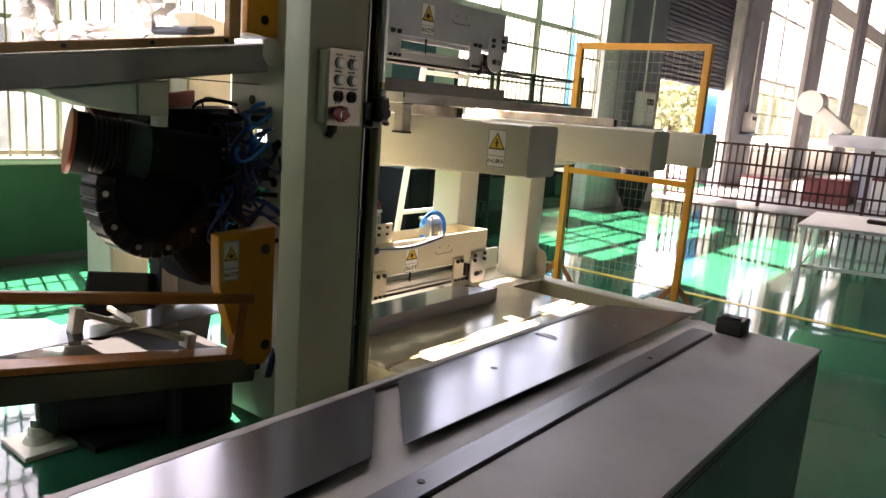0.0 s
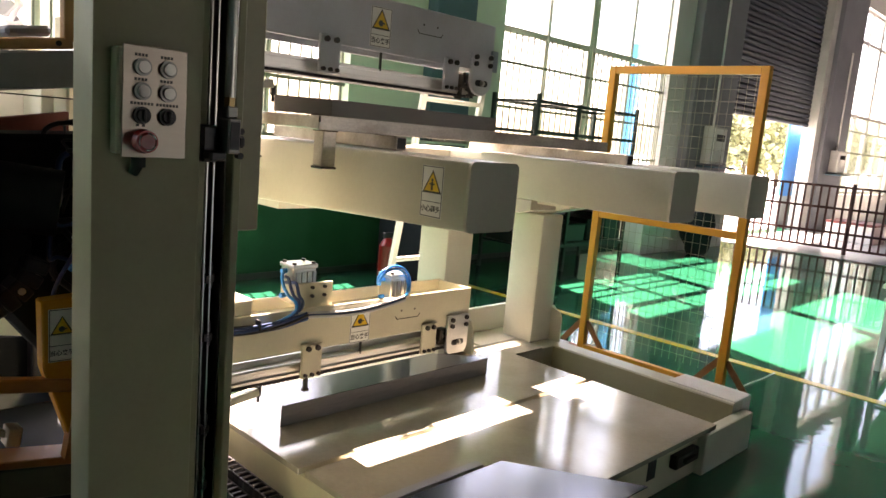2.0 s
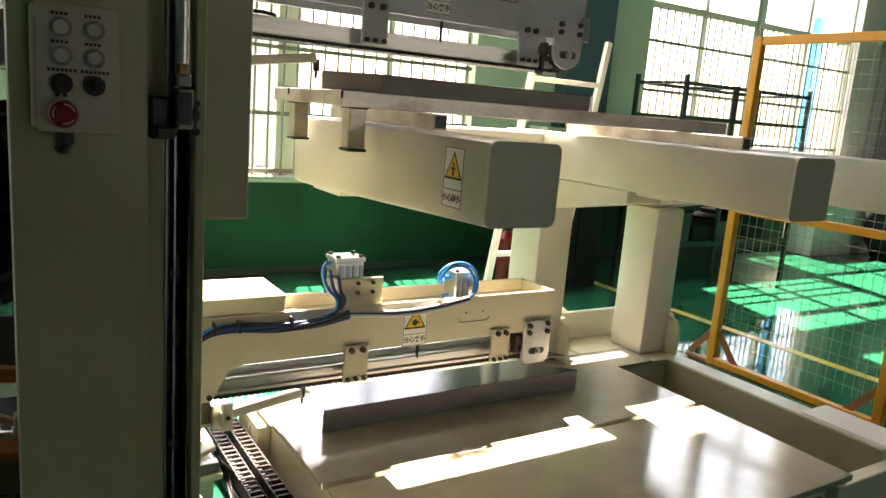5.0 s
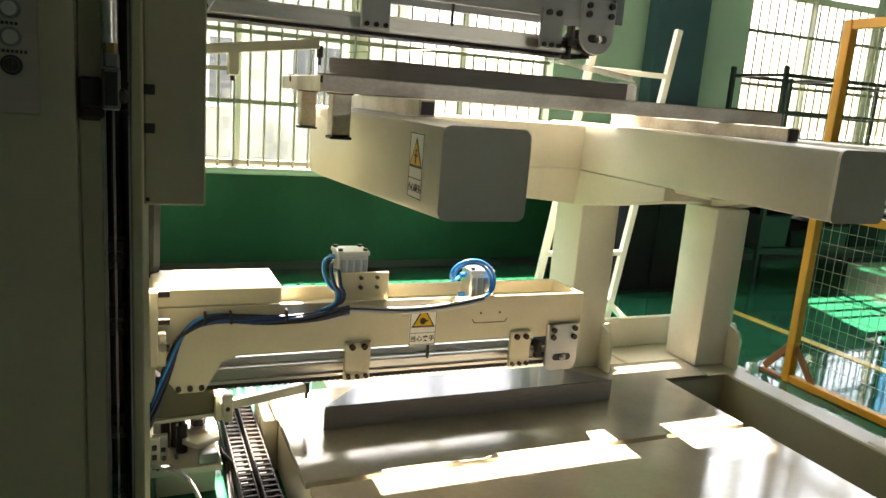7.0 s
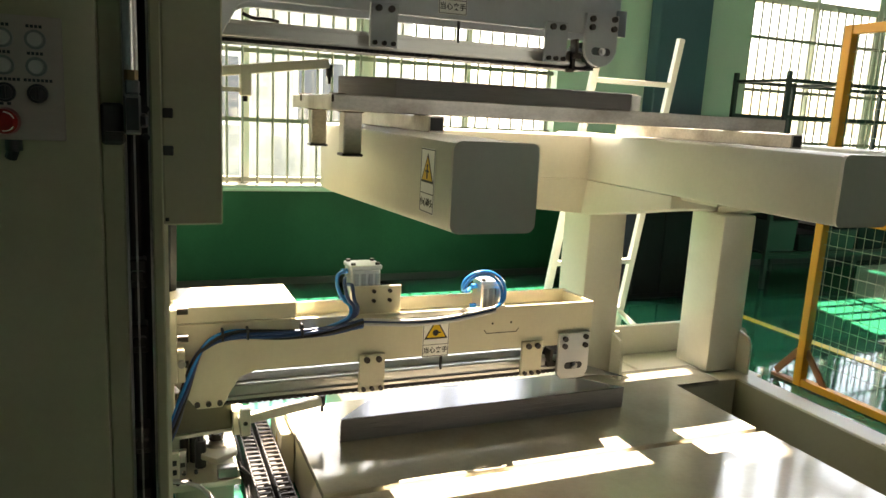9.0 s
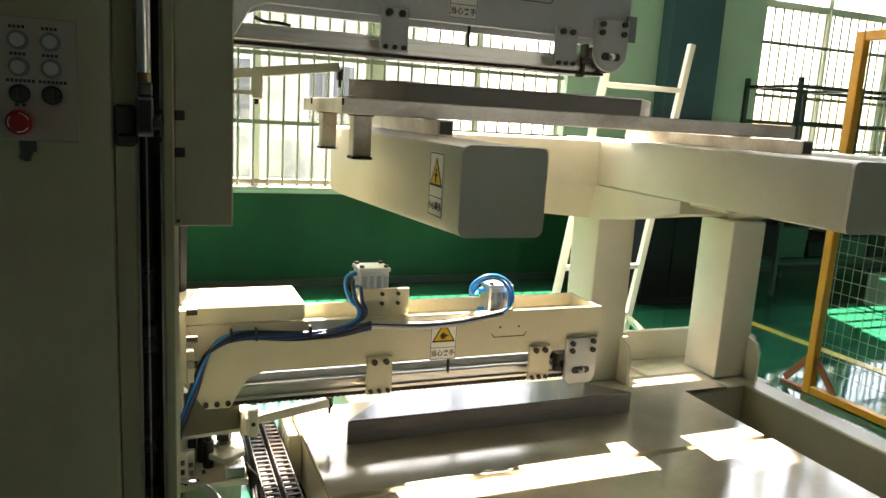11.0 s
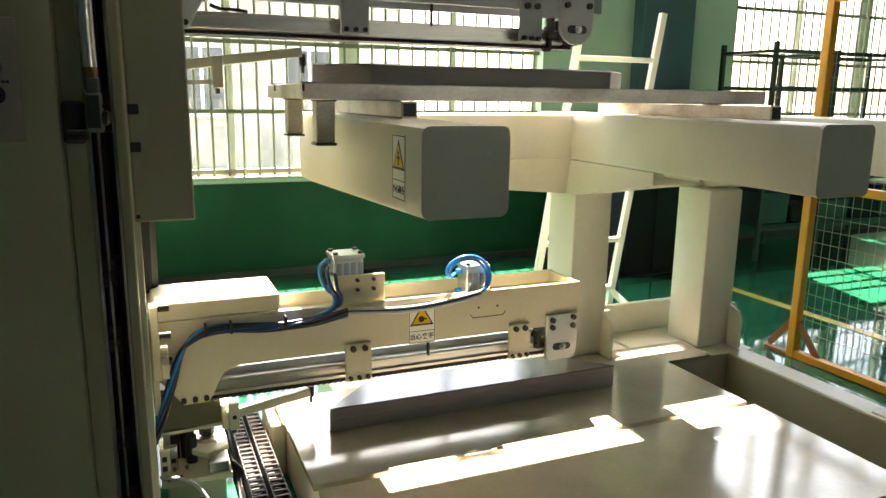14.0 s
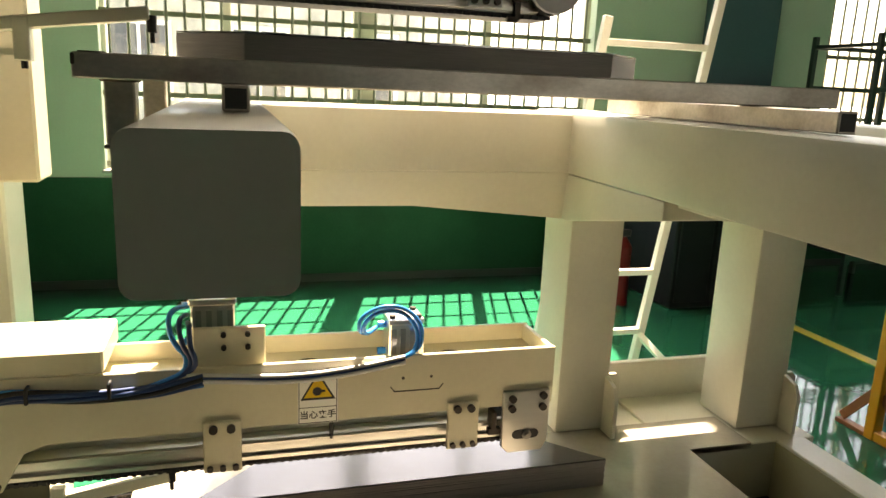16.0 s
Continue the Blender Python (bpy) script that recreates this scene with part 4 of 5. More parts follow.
# sensor arms beside the stacks
def sensor_arm(dz, label):
    s = thing("sensor_arm", (-2.45, 2.4, 0.4 + dz), label, "sensor arm", "sensor arms")
    near = (2.25, 0.338) if dz else (2.435, 0.335)
    part("arm", bar(bmesh.new(), (-2.45, near[0], near[1] + dz), (-2.45, 2.735, 0.385 + dz + (0.02 if dz else -0.005)), 0.034, 0.032, 0.003), CREAM, s)
    part("clamp", boxes((-2.472, 2.44, 0.28 + dz, -2.428, 2.475, 0.382 + dz), bevel=0.003), CREAM, s)
    if dz:
        part("lower_arm", bar(bmesh.new(), (-2.45, 2.22, 0.295 + dz), (-2.45, 2.45, 0.3 + dz), 0.014, 0.014), CREAM, s)
    else:
        part("carrier", boxes((-2.6, 2.42, 0.255, -2.5, 2.46, 0.352), (-2.5, 2.44, 0.29, -2.472, 2.46, 0.33), bevel=0.003), CREAM, s)
        part("carrier_screw", rod(bmesh.new(), (-2.428, 2.457, 0.33), (-2.424, 2.457, 0.33), 0.008, 10), BOLT, s)
    part("sensor", rod(rod(bmesh.new(), (-2.45, 2.74, 0.36 + dz), (-2.45, 2.74, 0.40 + dz), 0.012, 10), (-2.45, 2.74, 0.335 + dz), (-2.45, 2.74, 0.36 + dz), 0.006, 8), BLACK, s)
    part("pin", rod(bmesh.new(), (-2.45, 2.457, 0.262 + dz), (-2.45, 2.457, 0.28 + dz), 0.008, 8), BLACK, s)
    return s


sensor_arm(0.0, "cream swing arm with a black sensor above the table")
sensor_arm(1.205, "cream swing arm with a black sensor above the upper stack")

# swing cylinder of the upper arm, and the bracket under the lower beam
swing = thing("swing_cylinder", (-2.62, 2.26, 1.3), "small steel pneumatic cylinder with blue air fittings", "air cylinder")
part("barrel", rod(rod(bmesh.new(), (-2.6, 2.262, 1.31), (-2.6, 2.262, 1.46), 0.026, 18), (-2.6, 2.262, 1.46), (-2.6, 2.262, 1.5), 0.018, 16), STEEL, swing)
part("piston_rod", rod(bmesh.new(), (-2.6, 2.262, 1.5), (-2.6, 2.262, 1.54), 0.007, 10), ALU, swing)
part("end_block", boxes((-2.63, 2.192, 1.285, -2.57, 2.29, 1.325), bevel=0.004), ALU, swing)
part("pivot", boxes((-2.63, 2.2, 1.52, -2.43, 2.29, 1.556), bevel=0.004), CREAM, swing)
for zz in (1.37, 1.445):
    part("fitting", rod(rod(bmesh.new(), (-2.6, 2.285, zz), (-2.6, 2.31, zz), 0.012, 10), (-2.6, 2.31, zz), (-2.6, 2.335, zz), 0.005, 8), BLACK, swing)
tube([(-2.59, 2.3, 1.445), (-2.57, 2.29, 1.41), (-2.57, 2.25, 1.4), (-2.56, 2.21, 1.41)], 0.006, "hose", BLUE, swing)
tube([(-2.59, 2.3, 1.37), (-2.57, 2.28, 1.385), (-2.57, 2.25, 1.4), (-2.56, 2.21, 1.42)], 0.006, "hose", BLUE, swing)
# Shade under the beam put into its colour; depth added to shade the clamp.
part("lower_bracket", boxes((-2.66, 2.193, 0.272, -2.525, 2.42, 0.43), bevel=0.004), DARK_OLIVE, upright, "olive bracket plate, coloured dark for the shade under the beam")
part("bracket_lip", bar(bmesh.new(), (-2.535, 2.2, 0.256), (-2.535, 2.43, 0.27), 0.02, 0.012), CREAM, upright)
# screws and clamp blocks at the root of the lower beam
root = part("root_block", boxes((-2.272, 2.197, 0.59, -2.2, 2.222, 0.83), (-2.262, 2.222, 0.59, -2.205, 2.245, 0.69), bevel=0.003), CREAM_WARM, upright)
for zz in (0.815, 0.725, 0.64):
    part("root_screw", rod(bmesh.new(), (-2.235, 2.222, zz), (-2.235, 2.256, zz), 0.012, 12), BOLT, root)
part("clamp_screw", rod(bmesh.new(), (-2.205, 2.234, 0.655), (-2.19, 2.234, 0.655), 0.012, 12), STEEL, root)

# plain building across the yard
yard = thing("yard_building", (-15, 1, 0), "pale weathered plaster building across the yard", "building")
part("wall", boxes((-15.4, -9, 0, -15.0, 7.5, 3.6)), PLASTER, yard)
part("roof", boxes((-15.8, -9.3, 3.6, -14.7, 7.8, 3.8), bevel=0.02), GREY, yard)
for k in range(7):
    w = part("window", boxes((-15.0, -7.6 + k * 2.1, 1.0, -14.96, -6.5 + k * 2.1, 2.4)), GREY, yard)
    part("pane", boxes((-14.965, -7.52 + k * 2.1, 1.08, -14.955, -7.08 + k * 2.1, 2.32), (-14.965, -7.02 + k * 2.1, 1.08, -14.955, -6.58 + k * 2.1, 2.32)), SHUTTER, w)


# ---- clamp unit and cable chain beside the base ----
chain = thing("cable_chain", (-2.45, 2.53, 0.0), "black plastic cable drag chain beside the base", "cable chain")
for k in range(26):
    x = -2.95 + k * 0.036
    for y, up in ((2.478, 0.0), (2.54, 0.03)):
        lk = part("link", boxes((x, y, 0.065 + up, x + 0.034, y + 0.008, 0.125 + up), (x, y + 0.05, 0.065 + up, x + 0.034, y + 0.058, 0.125 + up), (x + 0.004, y + 0.008, 0.07 + up, x + 0.03, y + 0.05, 0.08 + up), bevel=0.002), BLACK, chain, smooth=False)
        part("cross_bar", boxes((x + 0.006, y + 0.006, 0.118 + up, x + 0.02, y + 0.052, 0.126 + up), bevel=0.003), BOLT if up else BLACK, lk)
part("tray", boxes((-2.97, 2.475, 0.0, -2.03, 2.63, 0.02), (-2.97, 2.468, 0.02, -2.03, 2.474, 0.07), bevel=0.002), BELT, chain)
clamp = thing("clamp_unit", (-2.6, 2.32, 0.0), "aluminium sheet clamp unit with a small cylinder", "clamp unit")
part("base_plate", boxes((-2.78, 2.20, 0.10, -2.42, 2.44, 0.125), bevel=0.003), CREAM, clamp)
part("pedestal", boxes((-2.74, 2.22, 0.0, -2.46, 2.42, 0.10), bevel=0.004), CREAM, clamp)
part("head_plate", prism([(-2.75, 2.32), (-2.69, 2.44), (-2.52, 2.44), (-2.47, 2.36), (-2.52, 2.31)], "z", 0.165, 0.185, bevel=0.003), CREAM, clamp)
part("boss", rod(rod(bmesh.new(), (-2.6, 2.37, 0.125), (-2.6, 2.37, 0.20), 0.045, 20), (-2.6, 2.37, 0.2), (-2.6, 2.37, 0.235), 0.017, 6), ALU, clamp)
part("nut", rod(bmesh.new(), (-2.6, 2.37, 0.205), (-2.6, 2.37, 0.228), 0.028, 6), BOLT, clamp)
for y in (2.255, 2.29):
    part("small_cylinder", rod(bmesh.new(), (-2.6, y, 0.125), (-2.6, y, 0.235), 0.016, 14), BOLT, clamp)
part("bracket", boxes((-2.66, 2.215, 0.125, -2.63, 2.3, 0.24), bevel=0.003), CREAM, clamp)
part("spring_guide", rod(rod(bmesh.new(), (-2.55, 2.31, 0.125), (-2.55, 2.31, 0.23), 0.02, 16), (-2.55, 2.31, 0.23), (-2.55, 2.31, 0.25), 0.012, 12), BLACK, clamp, "black spring guide")
part("stop_block", boxes((-2.47, 2.36, 0.125, -2.43, 2.43, 0.165), bevel=0.003), STEEL, clamp)
for k in range(3):
    part("side_port", boxes((-2.421, 2.206, 0.135 + 0.035 * k, -2.416, 2.222, 0.155 + 0.035 * k), bevel=0.002), BLACK, clamp)
part("side_bracket", boxes((-2.44, 2.2, 0.125, -2.421, 2.232, 0.25), bevel=0.003), CREAM, clamp)
for y, z in ((2.222, 0.2), (2.245, 0.165), (2.222, 0.145)):
    part("port", boxes((-2.5, y - 0.008, z - 0.008, -2.497, y + 0.008, z + 0.008)), BLACK, clamp)
part("bracket", boxes((-2.52, 2.21, 0.125, -2.5, 2.26, 0.22), bevel=0.003), STEEL, clamp)
bolts([(2.225 + 0.02 * k, 0.14 + 0.035 * (k % 2)) for k in range(4)], clamp, -2.42, 0.007)
for k in range(4):
    tube([(-2.5 + 0.015 * k, 2.44, 0.15), (-2.46, 2.455 + 0.01 * k, 0.11), (-2.4, 2.46 + 0.01 * k, 0.05), (-2.2, 2.45 + 0.01 * k, 0.02), (-1.95, 2.4, 0.015)], 0.006, "cable", BLACK, clamp)
tube([(-2.42, 2.2, 0.15), (-2.36, 2.26, 0.17), (-2.33, 2.33, 0.13), (-2.3, 2.36, 0.05)], 0.008, "cable", SILVERHOSE, clamp)

# ---- foreground bench with cut sheets ----
bench = thing("work_bench", (-0.45, 0.8, 0), "grey sheet-metal bench cover beside the machine", "work bench")
part("body", prism([(-0.735, -1.6), (-0.165, -1.6), (-0.165, 2.25), (-0.49, 2.285), (-0.70, 2.14), (-0.735, 2.14)], "z", 0.0, 0.915, bevel=0.006, seg=2), BENCH, bench)
part("top_cover", prism([(-0.40, -1.62), (-0.160, -1.62), (-0.160, 2.255), (-0.40, 2.255)], "z", 0.915, 0.925, bevel=0.003), BENCH, bench)
part("rail_strip", boxes((-0.455, -1.6, 0.916, -0.40, 2.14, 0.931), bevel=0.003), material("worn dark steel", (0.16, 0.16, 0.165), 0.28, 0.7, vary=0.15, scale=5, fine=110, streak=(1, 0.1, 1), bump=0.06), bench, "worn steel guide strip")
part("back_edge", boxes((-0.745, -1.6, 0.9, -0.722, 2.13, 0.926), bevel=0.003), BENCH, bench)
# Added thin panel makes this one bench side darker than the body.
part("side_panel", boxes((-0.166, -1.6, 0.02, -0.1622, 2.245, 0.895), bevel=0.001), material("dark green grey bench side", (0.085, 0.1, 0.09), 0.35, vary=0.06, dirt=(0.05, 0.055, 0.05), dirt_amount=0.4, bump=0.1), bench, "thin panel, darker than the rest of the bench")
# Black strip stands in for the shadow gap below the top cover.
part("cover_seam", boxes((-0.1642, -1.6, 0.9, -0.1632, 2.25, 0.906)), BLACK, bench)
for y in (-0.9, -0.1, 0.7, 1.5, 2.1):
    part("seam_screw", rod(bmesh.new(), (-0.164, y, 0.88), (-0.159, y, 0.88), 0.006, 10), STEEL, bench)
for y in (0.2, 1.0, 1.8):
    part("strip_screw", rod(bmesh.new(), (-0.427, y, 0.931), (-0.427, y, 0.9325), 0.006, 10), BOLT, bench)
blk = thing("steel_block", (-0.36, 2.2, 0.925), "small dark steel block lying on the bench", "steel block")
part("block", boxes((-0.405, 2.165, 0.9255, -0.335, 2.23, 0.968), bevel=0.004), BOLT, blk)
part("handle", boxes((-0.395, 2.17, 0.968, -0.345, 2.183, 0.974), bevel=0.002), BLACK, blk)
cut_a = thing("cut_sheet", (-0.62, 0.9, 0.926), "dark silicon steel sheet strip lying on the bench", "steel sheet", "sheets on the bench")
part("blank", prism([(-0.718, 0.2), (-0.718, 1.205), (-0.53, 1.005), (-0.53, -0.4), (-0.718, -0.4)], "z", 0.9265, 0.9285), SILICON, cut_a, smooth=False)
cut_b = thing("cut_sheet", (-0.6, 1.7, 0.926), "dark silicon steel sheet with a punched hole on the bench", "steel sheet", "sheets on the bench")
part("blank", prism([(-0.712, 1.262), (-0.712, 2.16), (-0.505, 2.295), (-0.523, 1.07)], "z", 0.9270, 0.9290), SILICON, cut_b, smooth=False)
part("hole", rod(bmesh.new(), (-0.628, 1.467, 0.9290), (-0.628, 1.467, 0.9294), 0.008, 12), BLACK, cut_b)
part("hole", rod(bmesh.new(), (-0.6, 1.98, 0.9290), (-0.6, 1.98, 0.9294), 0.006, 12), BLACK, cut_b)
scrap = thing("metal_offcut", (-0.67, 1.75, 0.93), "thin curled metal offcut on the sheet", "offcut")
part("sliver", boxes((-0.70, 1.745, 0.9295, -0.64, 1.75, 0.9315), (-0.69, 1.76, 0.9295, -0.65, 1.764, 0.931)), STEEL, scrap)

# ---- orange mesh fence panel ----
fence = thing("mesh_fence", (-2.3, 5.67, 0), "orange steel guard panel with wire mesh", "fence")
FA, FB, FY = -2.838, -1.79, 5.67
for x in (FA, FB):
    p = part("post", boxes((x - 0.026, FY - 0.026, 0.0, x + 0.026, FY + 0.026, 2.035), bevel=0.004), ORANGE, fence)
    for s in (-1, 1):
        part("foot_brace", bar(bmesh.new(), (x + s * 0.02, FY, 0.215), (x + s * 0.175, FY, 0.03), 0.042, 0.012, 0.002), RUST_FOOT, p)
        part("foot_rail", boxes((x + s * 0.027, FY - 0.022, 0.0, x + s * 0.19, FY + 0.022, 0.02 if s * (x + 2.3) > 0 else 0.004), bevel=0.0015), RUST_FOOT, p)
for z0, z1 in ((1.985, 2.035), (0.985, 1.03), (0.005, 0.048)):
    part("rail", boxes((FA + 0.026, FY - 0.024, z0, FB - 0.026, FY + 0.024, z1), bevel=0.003), ORANGE, fence)
wm = bmesh.new()
x = FA + 0.06
while x < FB - 0.03:
    rod(wm, (x, FY, 0.12), (x, FY, 2.0), 0.0016, 5)
    x += 0.052
zz = 0.17
while zz < 2.0:
    rod(wm, (FA + 0.02, FY + 0.003, zz), (FB - 0.02, FY + 0.003, zz), 0.0016, 5)
    zz += 0.075
part("wire_mesh", wm, GALV, fence, "thin welded wire mesh")

cord = thing("loose_cable", (-1.74, 6.0, 0), "thin white cable lying on the floor by the fence", "cable")
tube([(-1.745, 5.5, 0.006), (-1.735, 5.75, 0.006), (-1.75, 6.0, 0.006), (-1.735, 6.25, 0.006), (-1.742, 6.47, 0.006)], 0.005, "sheath", WHITE, cord)

# ---- white ladder frame behind the fork frame ----
ladder = thing("step_ladder", (-3.6, 4.8, 0), "white painted steel ladder frame leaning behind the machine", "ladder")
LA, LB = Vector((-3.5, 5.09, 1.96)), Vector((-3.5, 4.80, 0.02))
RA, RB = Vector((-3.5, 4.52, 1.80)), Vector((-3.5, 4.25, 0.02))
part("stile", bar(bmesh.new(), LA, LB, 0.035, 0.04, 0.003), WHITE, ladder)
part("stile", bar(bmesh.new(), RA, RB, 0.035, 0.04, 0.003), WHITE, ladder)
for z in (1.69, 1.35, 0.98, 0.63, 0.33):
    y_at = 5.09 - (1.96 - z) * 0.1495
    y_bt = 4.50 - (1.69 - z) * 0.152
    part("rung", bar(bmesh.new(), (-3.5, y_bt, z), (-3.5, y_at, z - 0.0), 0.03, 0.03, 0.003), WHITE, ladder)
part("base_rail", bar(bmesh.new(), (-3.5, 4.84, 0.31), (-3.1, 5.02, 0.05), 0.04, 0.03, 0.003), WHITE, ladder)
part("base_rail", bar(bmesh.new(), (-3.5, 4.28, 0.31), (-3.1, 4.46, 0.05), 0.04, 0.03, 0.003), WHITE, ladder)

# ---- dark storage rack by the far windows ----
rack = thing("storage_rack", (-5.1, 8.4, 0), "dark green steel storage rack along the wall", "rack")
RX0, RX1, RY0, RY1 = -5.5, -4.87, 7.45, 9.45
for x in (RX0, RX1):
    for y in (RY0, 8.2, RY1):
        part("upright", boxes((x - 0.02, y - 0.02, 0, x + 0.02, y + 0.02, 1.98 if y in (RY0, RY1) else 1.93), bevel=0.003), DARKGREEN, rack)
    for z in (0.3, 0.75, 1.2, 1.58, 1.9):
        part("rail", boxes((x - 0.016, RY0, z - 0.018, x + 0.016, RY1, z + 0.018), bevel=0.002), DARKGREEN, rack)
for y in (RY0, 8.2, RY1):
    for z in (0.75, 1.9):
        part("tie", boxes((RX0, y - 0.014, z - 0.014, RX1, y + 0.014, z + 0.014)), DARKGREEN, rack)
for z in (0.3, 0.75):
    part("shelf", boxes((RX0, RY0, z + 0.018, RX1, RY1, z + 0.034)), DARKGREEN, rack)
    for k in range(5 if z < 0.5 else 0):
        y, tall = RY0 + 0.04 + k * 0.4, 0.3 - 0.05 * ((k * 3) % 4)
        bn = thing("storage_bin", (-5.15, y + 0.17, z + 0.034), "dark oily parts bin on the rack shelf", "storage bin", "bins on the rack")
        part("bin", prism([(y, z + 0.0345), (y + 0.34, z + 0.0345), (y + 0.36, z + 0.035 + tall), (y - 0.02, z + 0.035 + tall)], "x", RX0 + 0.03, RX1 - 0.03, bevel=0.008), DULL_DARK if k % 2 else DARKGREEN, bn)
        part("rim", boxes((RX0 + 0.02, y - 0.03, z + 0.035 + tall, RX1 - 0.02, y + 0.37, z + 0.05 + tall), bevel=0.004), DULL_DARK, bn)

# dark cupboards and a fire extinguisher behind the legs
cab = thing("dark_cabinet", (-4.9, 6.1, 0), "dark painted steel cabinet against the wall", "cabinet")
part("body", boxes((-5.45, 5.85, 0.0, -4.75, 6.45, 0.78), bevel=0.01), DULL_DARK, cab)
part("door", boxes((-4.752, 5.88, 0.05, -4.735, 6.14, 0.74), bevel=0.004), DULL_DARK, cab)
part("door", boxes((-4.752, 6.16, 0.05, -4.735, 6.42, 0.74), bevel=0.004), DULL_DARK, cab)
part("top", boxes((-5.47, 5.83, 0.78, -4.73, 6.47, 0.80), bevel=0.004), PIER, cab)
ext = thing("fire_extinguisher", (-4.95, 5.55, 0), "red fire extinguisher standing on the floor", "fire extinguisher")
part("bottle", rod(rod(bmesh.new(), (-4.95, 5.55, 0.0), (-4.95, 5.55, 0.42), 0.075, 18), (-4.95, 5.55, 0.42), (-4.95, 5.55, 0.49), 0.075, 18, 0.03), material("dark red enamel", (0.22, 0.01, 0.01), 0.3), ext)
part("valve", boxes((-4.97, 5.5, 0.49, -4.93, 5.61, 0.54), bevel=0.006), BLACK, ext)
carton = thing("storage_box", (-5.4, 7.05, 1.05), "small pale box on a wall shelf", "box", "boxes on the shelf")
shelf = thing("wall_shelf", (-5.6, 6.9, 1.3), "narrow shelf fixed to the column", "shelf")
part("board", boxes((-5.64, 6.2, 1.36, -5.35, 7.35, 1.385), bevel=0.003), MINT, shelf)
part("carton", boxes((-5.6, 6.95, 1.3855, -5.4, 7.25, 1.56), bevel=0.006), MINT, carton)
carton2 = thing("storage_box", (-5.4, 6.7, 1.05), "small grey box on a wall shelf", "box", "boxes on the shelf")
part("carton", boxes((-5.6, 6.62, 1.3855, -5.4, 6.88, 1.49), bevel=0.006), CONCRETE, carton2)

# switch boxes near the shutter
for y, z, w, h in ((12.9, 1.35, 0.5, 0.62), (19.3, 1.35, 0.55, 0.5)):
    sw = thing("switch_box", (-5.6, y, z), "pale electrical switch box on the column", "switch box", "switch boxes")
    part("case", boxes((WALL + 0.16, y, z, WALL + 0.34, y + w, z + h), bevel=0.01), CONCRETE, sw)
    part("door", boxes((WALL + 0.34, y + 0.03, z + 0.03, WALL + 0.355, y + w - 0.03, z + h - 0.03), bevel=0.004), WHITE, sw)
    part("window", boxes((WALL + 0.355, y + 0.1, z + h * 0.62, WALL + 0.36, y + w - 0.1, z + h * 0.8)), BLACK, sw)
    part("conduit", rod(bmesh.new(), (WALL + 0.2, y + w / 2, z + h), (WALL + 0.2, y + w / 2, z + h + 2.2), 0.02, 8), WHITE, sw)
    part("shelf_plate", boxes((WALL + 0.16, y - 0.15, z - 0.06, WALL + 0.5, y + w + 0.15, z - 0.03), bevel=0.004), PIER, sw)

# white table in the aisle
wt = thing("white_table", (-1.0, 7.6, 0), "white steel table standing in the aisle", "table")
part("tabletop", prism([(-1.36, 7.27), (-0.25, 7.62), (-0.5, 8.95), (-1.5, 8.65)], "z", 0.63, 0.66, bevel=0.004), WHITE, wt)
for x, y in ((-1.31, 7.33), (-0.31, 7.65), (-0.55, 8.86), (-1.45, 8.58)):
    part("leg", boxes((x - 0.02, y - 0.02, 0, x + 0.02, y + 0.02, 0.63), bevel=0.003), WHITE, wt)
part("stretcher", bar(bmesh.new(), (-1.31, 7.33, 0.28), (-0.31, 7.65, 0.28), 0.03, 0.03), WHITE, wt)
part("stretcher", bar(bmesh.new(), (-1.31, 7.33, 0.28), (-1.45, 8.58, 0.28), 0.03, 0.03), WHITE, wt)
part("stretcher", bar(bmesh.new(), (-0.31, 7.65, 0.28), (-0.55, 8.86, 0.28), 0.03, 0.03), WHITE, wt)
tool = thing("hand_tool", (-0.75, 8.2, 0.66), "dark hand tool lying on the white table", "tool")
part("body", boxes((-0.95, 8.1, 0.6605, -0.6, 8.2, 0.70), bevel=0.01), BOLT, tool)

# railing across the hall
rail_t = thing("railing", (-2.0, 16.05, 0), "dark brown-red steel railing across the hall", "railing")
RA0, RWAY = Vector((-5.5, 14.55, 0)), Vector((0.98, 0.2, 0)).normalized()


def along(d, z):
    return RA0 + RWAY * d + Vector((0, 0, z))


for k in range(97):
    d = k * 0.125
    if k % 14 == 0:
        part("post", bar(bmesh.new(), along(d, 0), along(d, 1.22), 0.06, 0.06, 0.004), BROWNRED, rail_t)
    else:
        part("baluster", bar(bmesh.new(), along(d, 0.1), along(d, 1.15), 0.03, 0.03), BROWNRED, rail_t)
for z in (0.1, 0.36, 0.78, 1.15):
    part("rail", bar(bmesh.new(), along(0, z), along(12, z), 0.04, 0.04, 0.003), BROWNRED, rail_t)

# distant machine behind the railing
REDBROWN = material("maroon machine paint", (0.2, 0.05, 0.045), 0.45, vary=0.08)
far = thing("coil_machine", (-2.5, 19, 0), "distant grey machine with a round coil drum", "machine")
part("bed", boxes((-3.5, 18.6, 1.2, 1.5, 20.0, 1.48), bevel=0.02), GREY, far)
part("cabinet", boxes((-3.0, 18.9, 0, -1.8, 19.8, 1.2), bevel=0.02), GREY, far)
part("cabinet", boxes((-0.6, 18.9, 0, 1.2, 19.8, 1.2), bevel=0.02), REDBROWN, far)
part("stand", boxes((-1.7, 18.7, 0.0, -1.5, 18.9, 1.2), bevel=0.01), BOLT, far)
part("arm", bar(bmesh.new(), (-3.2, 19.2, 1.45), (-4.05, 19.2, 2.1), 0.3, 0.16, 0.03), WHITE, far)
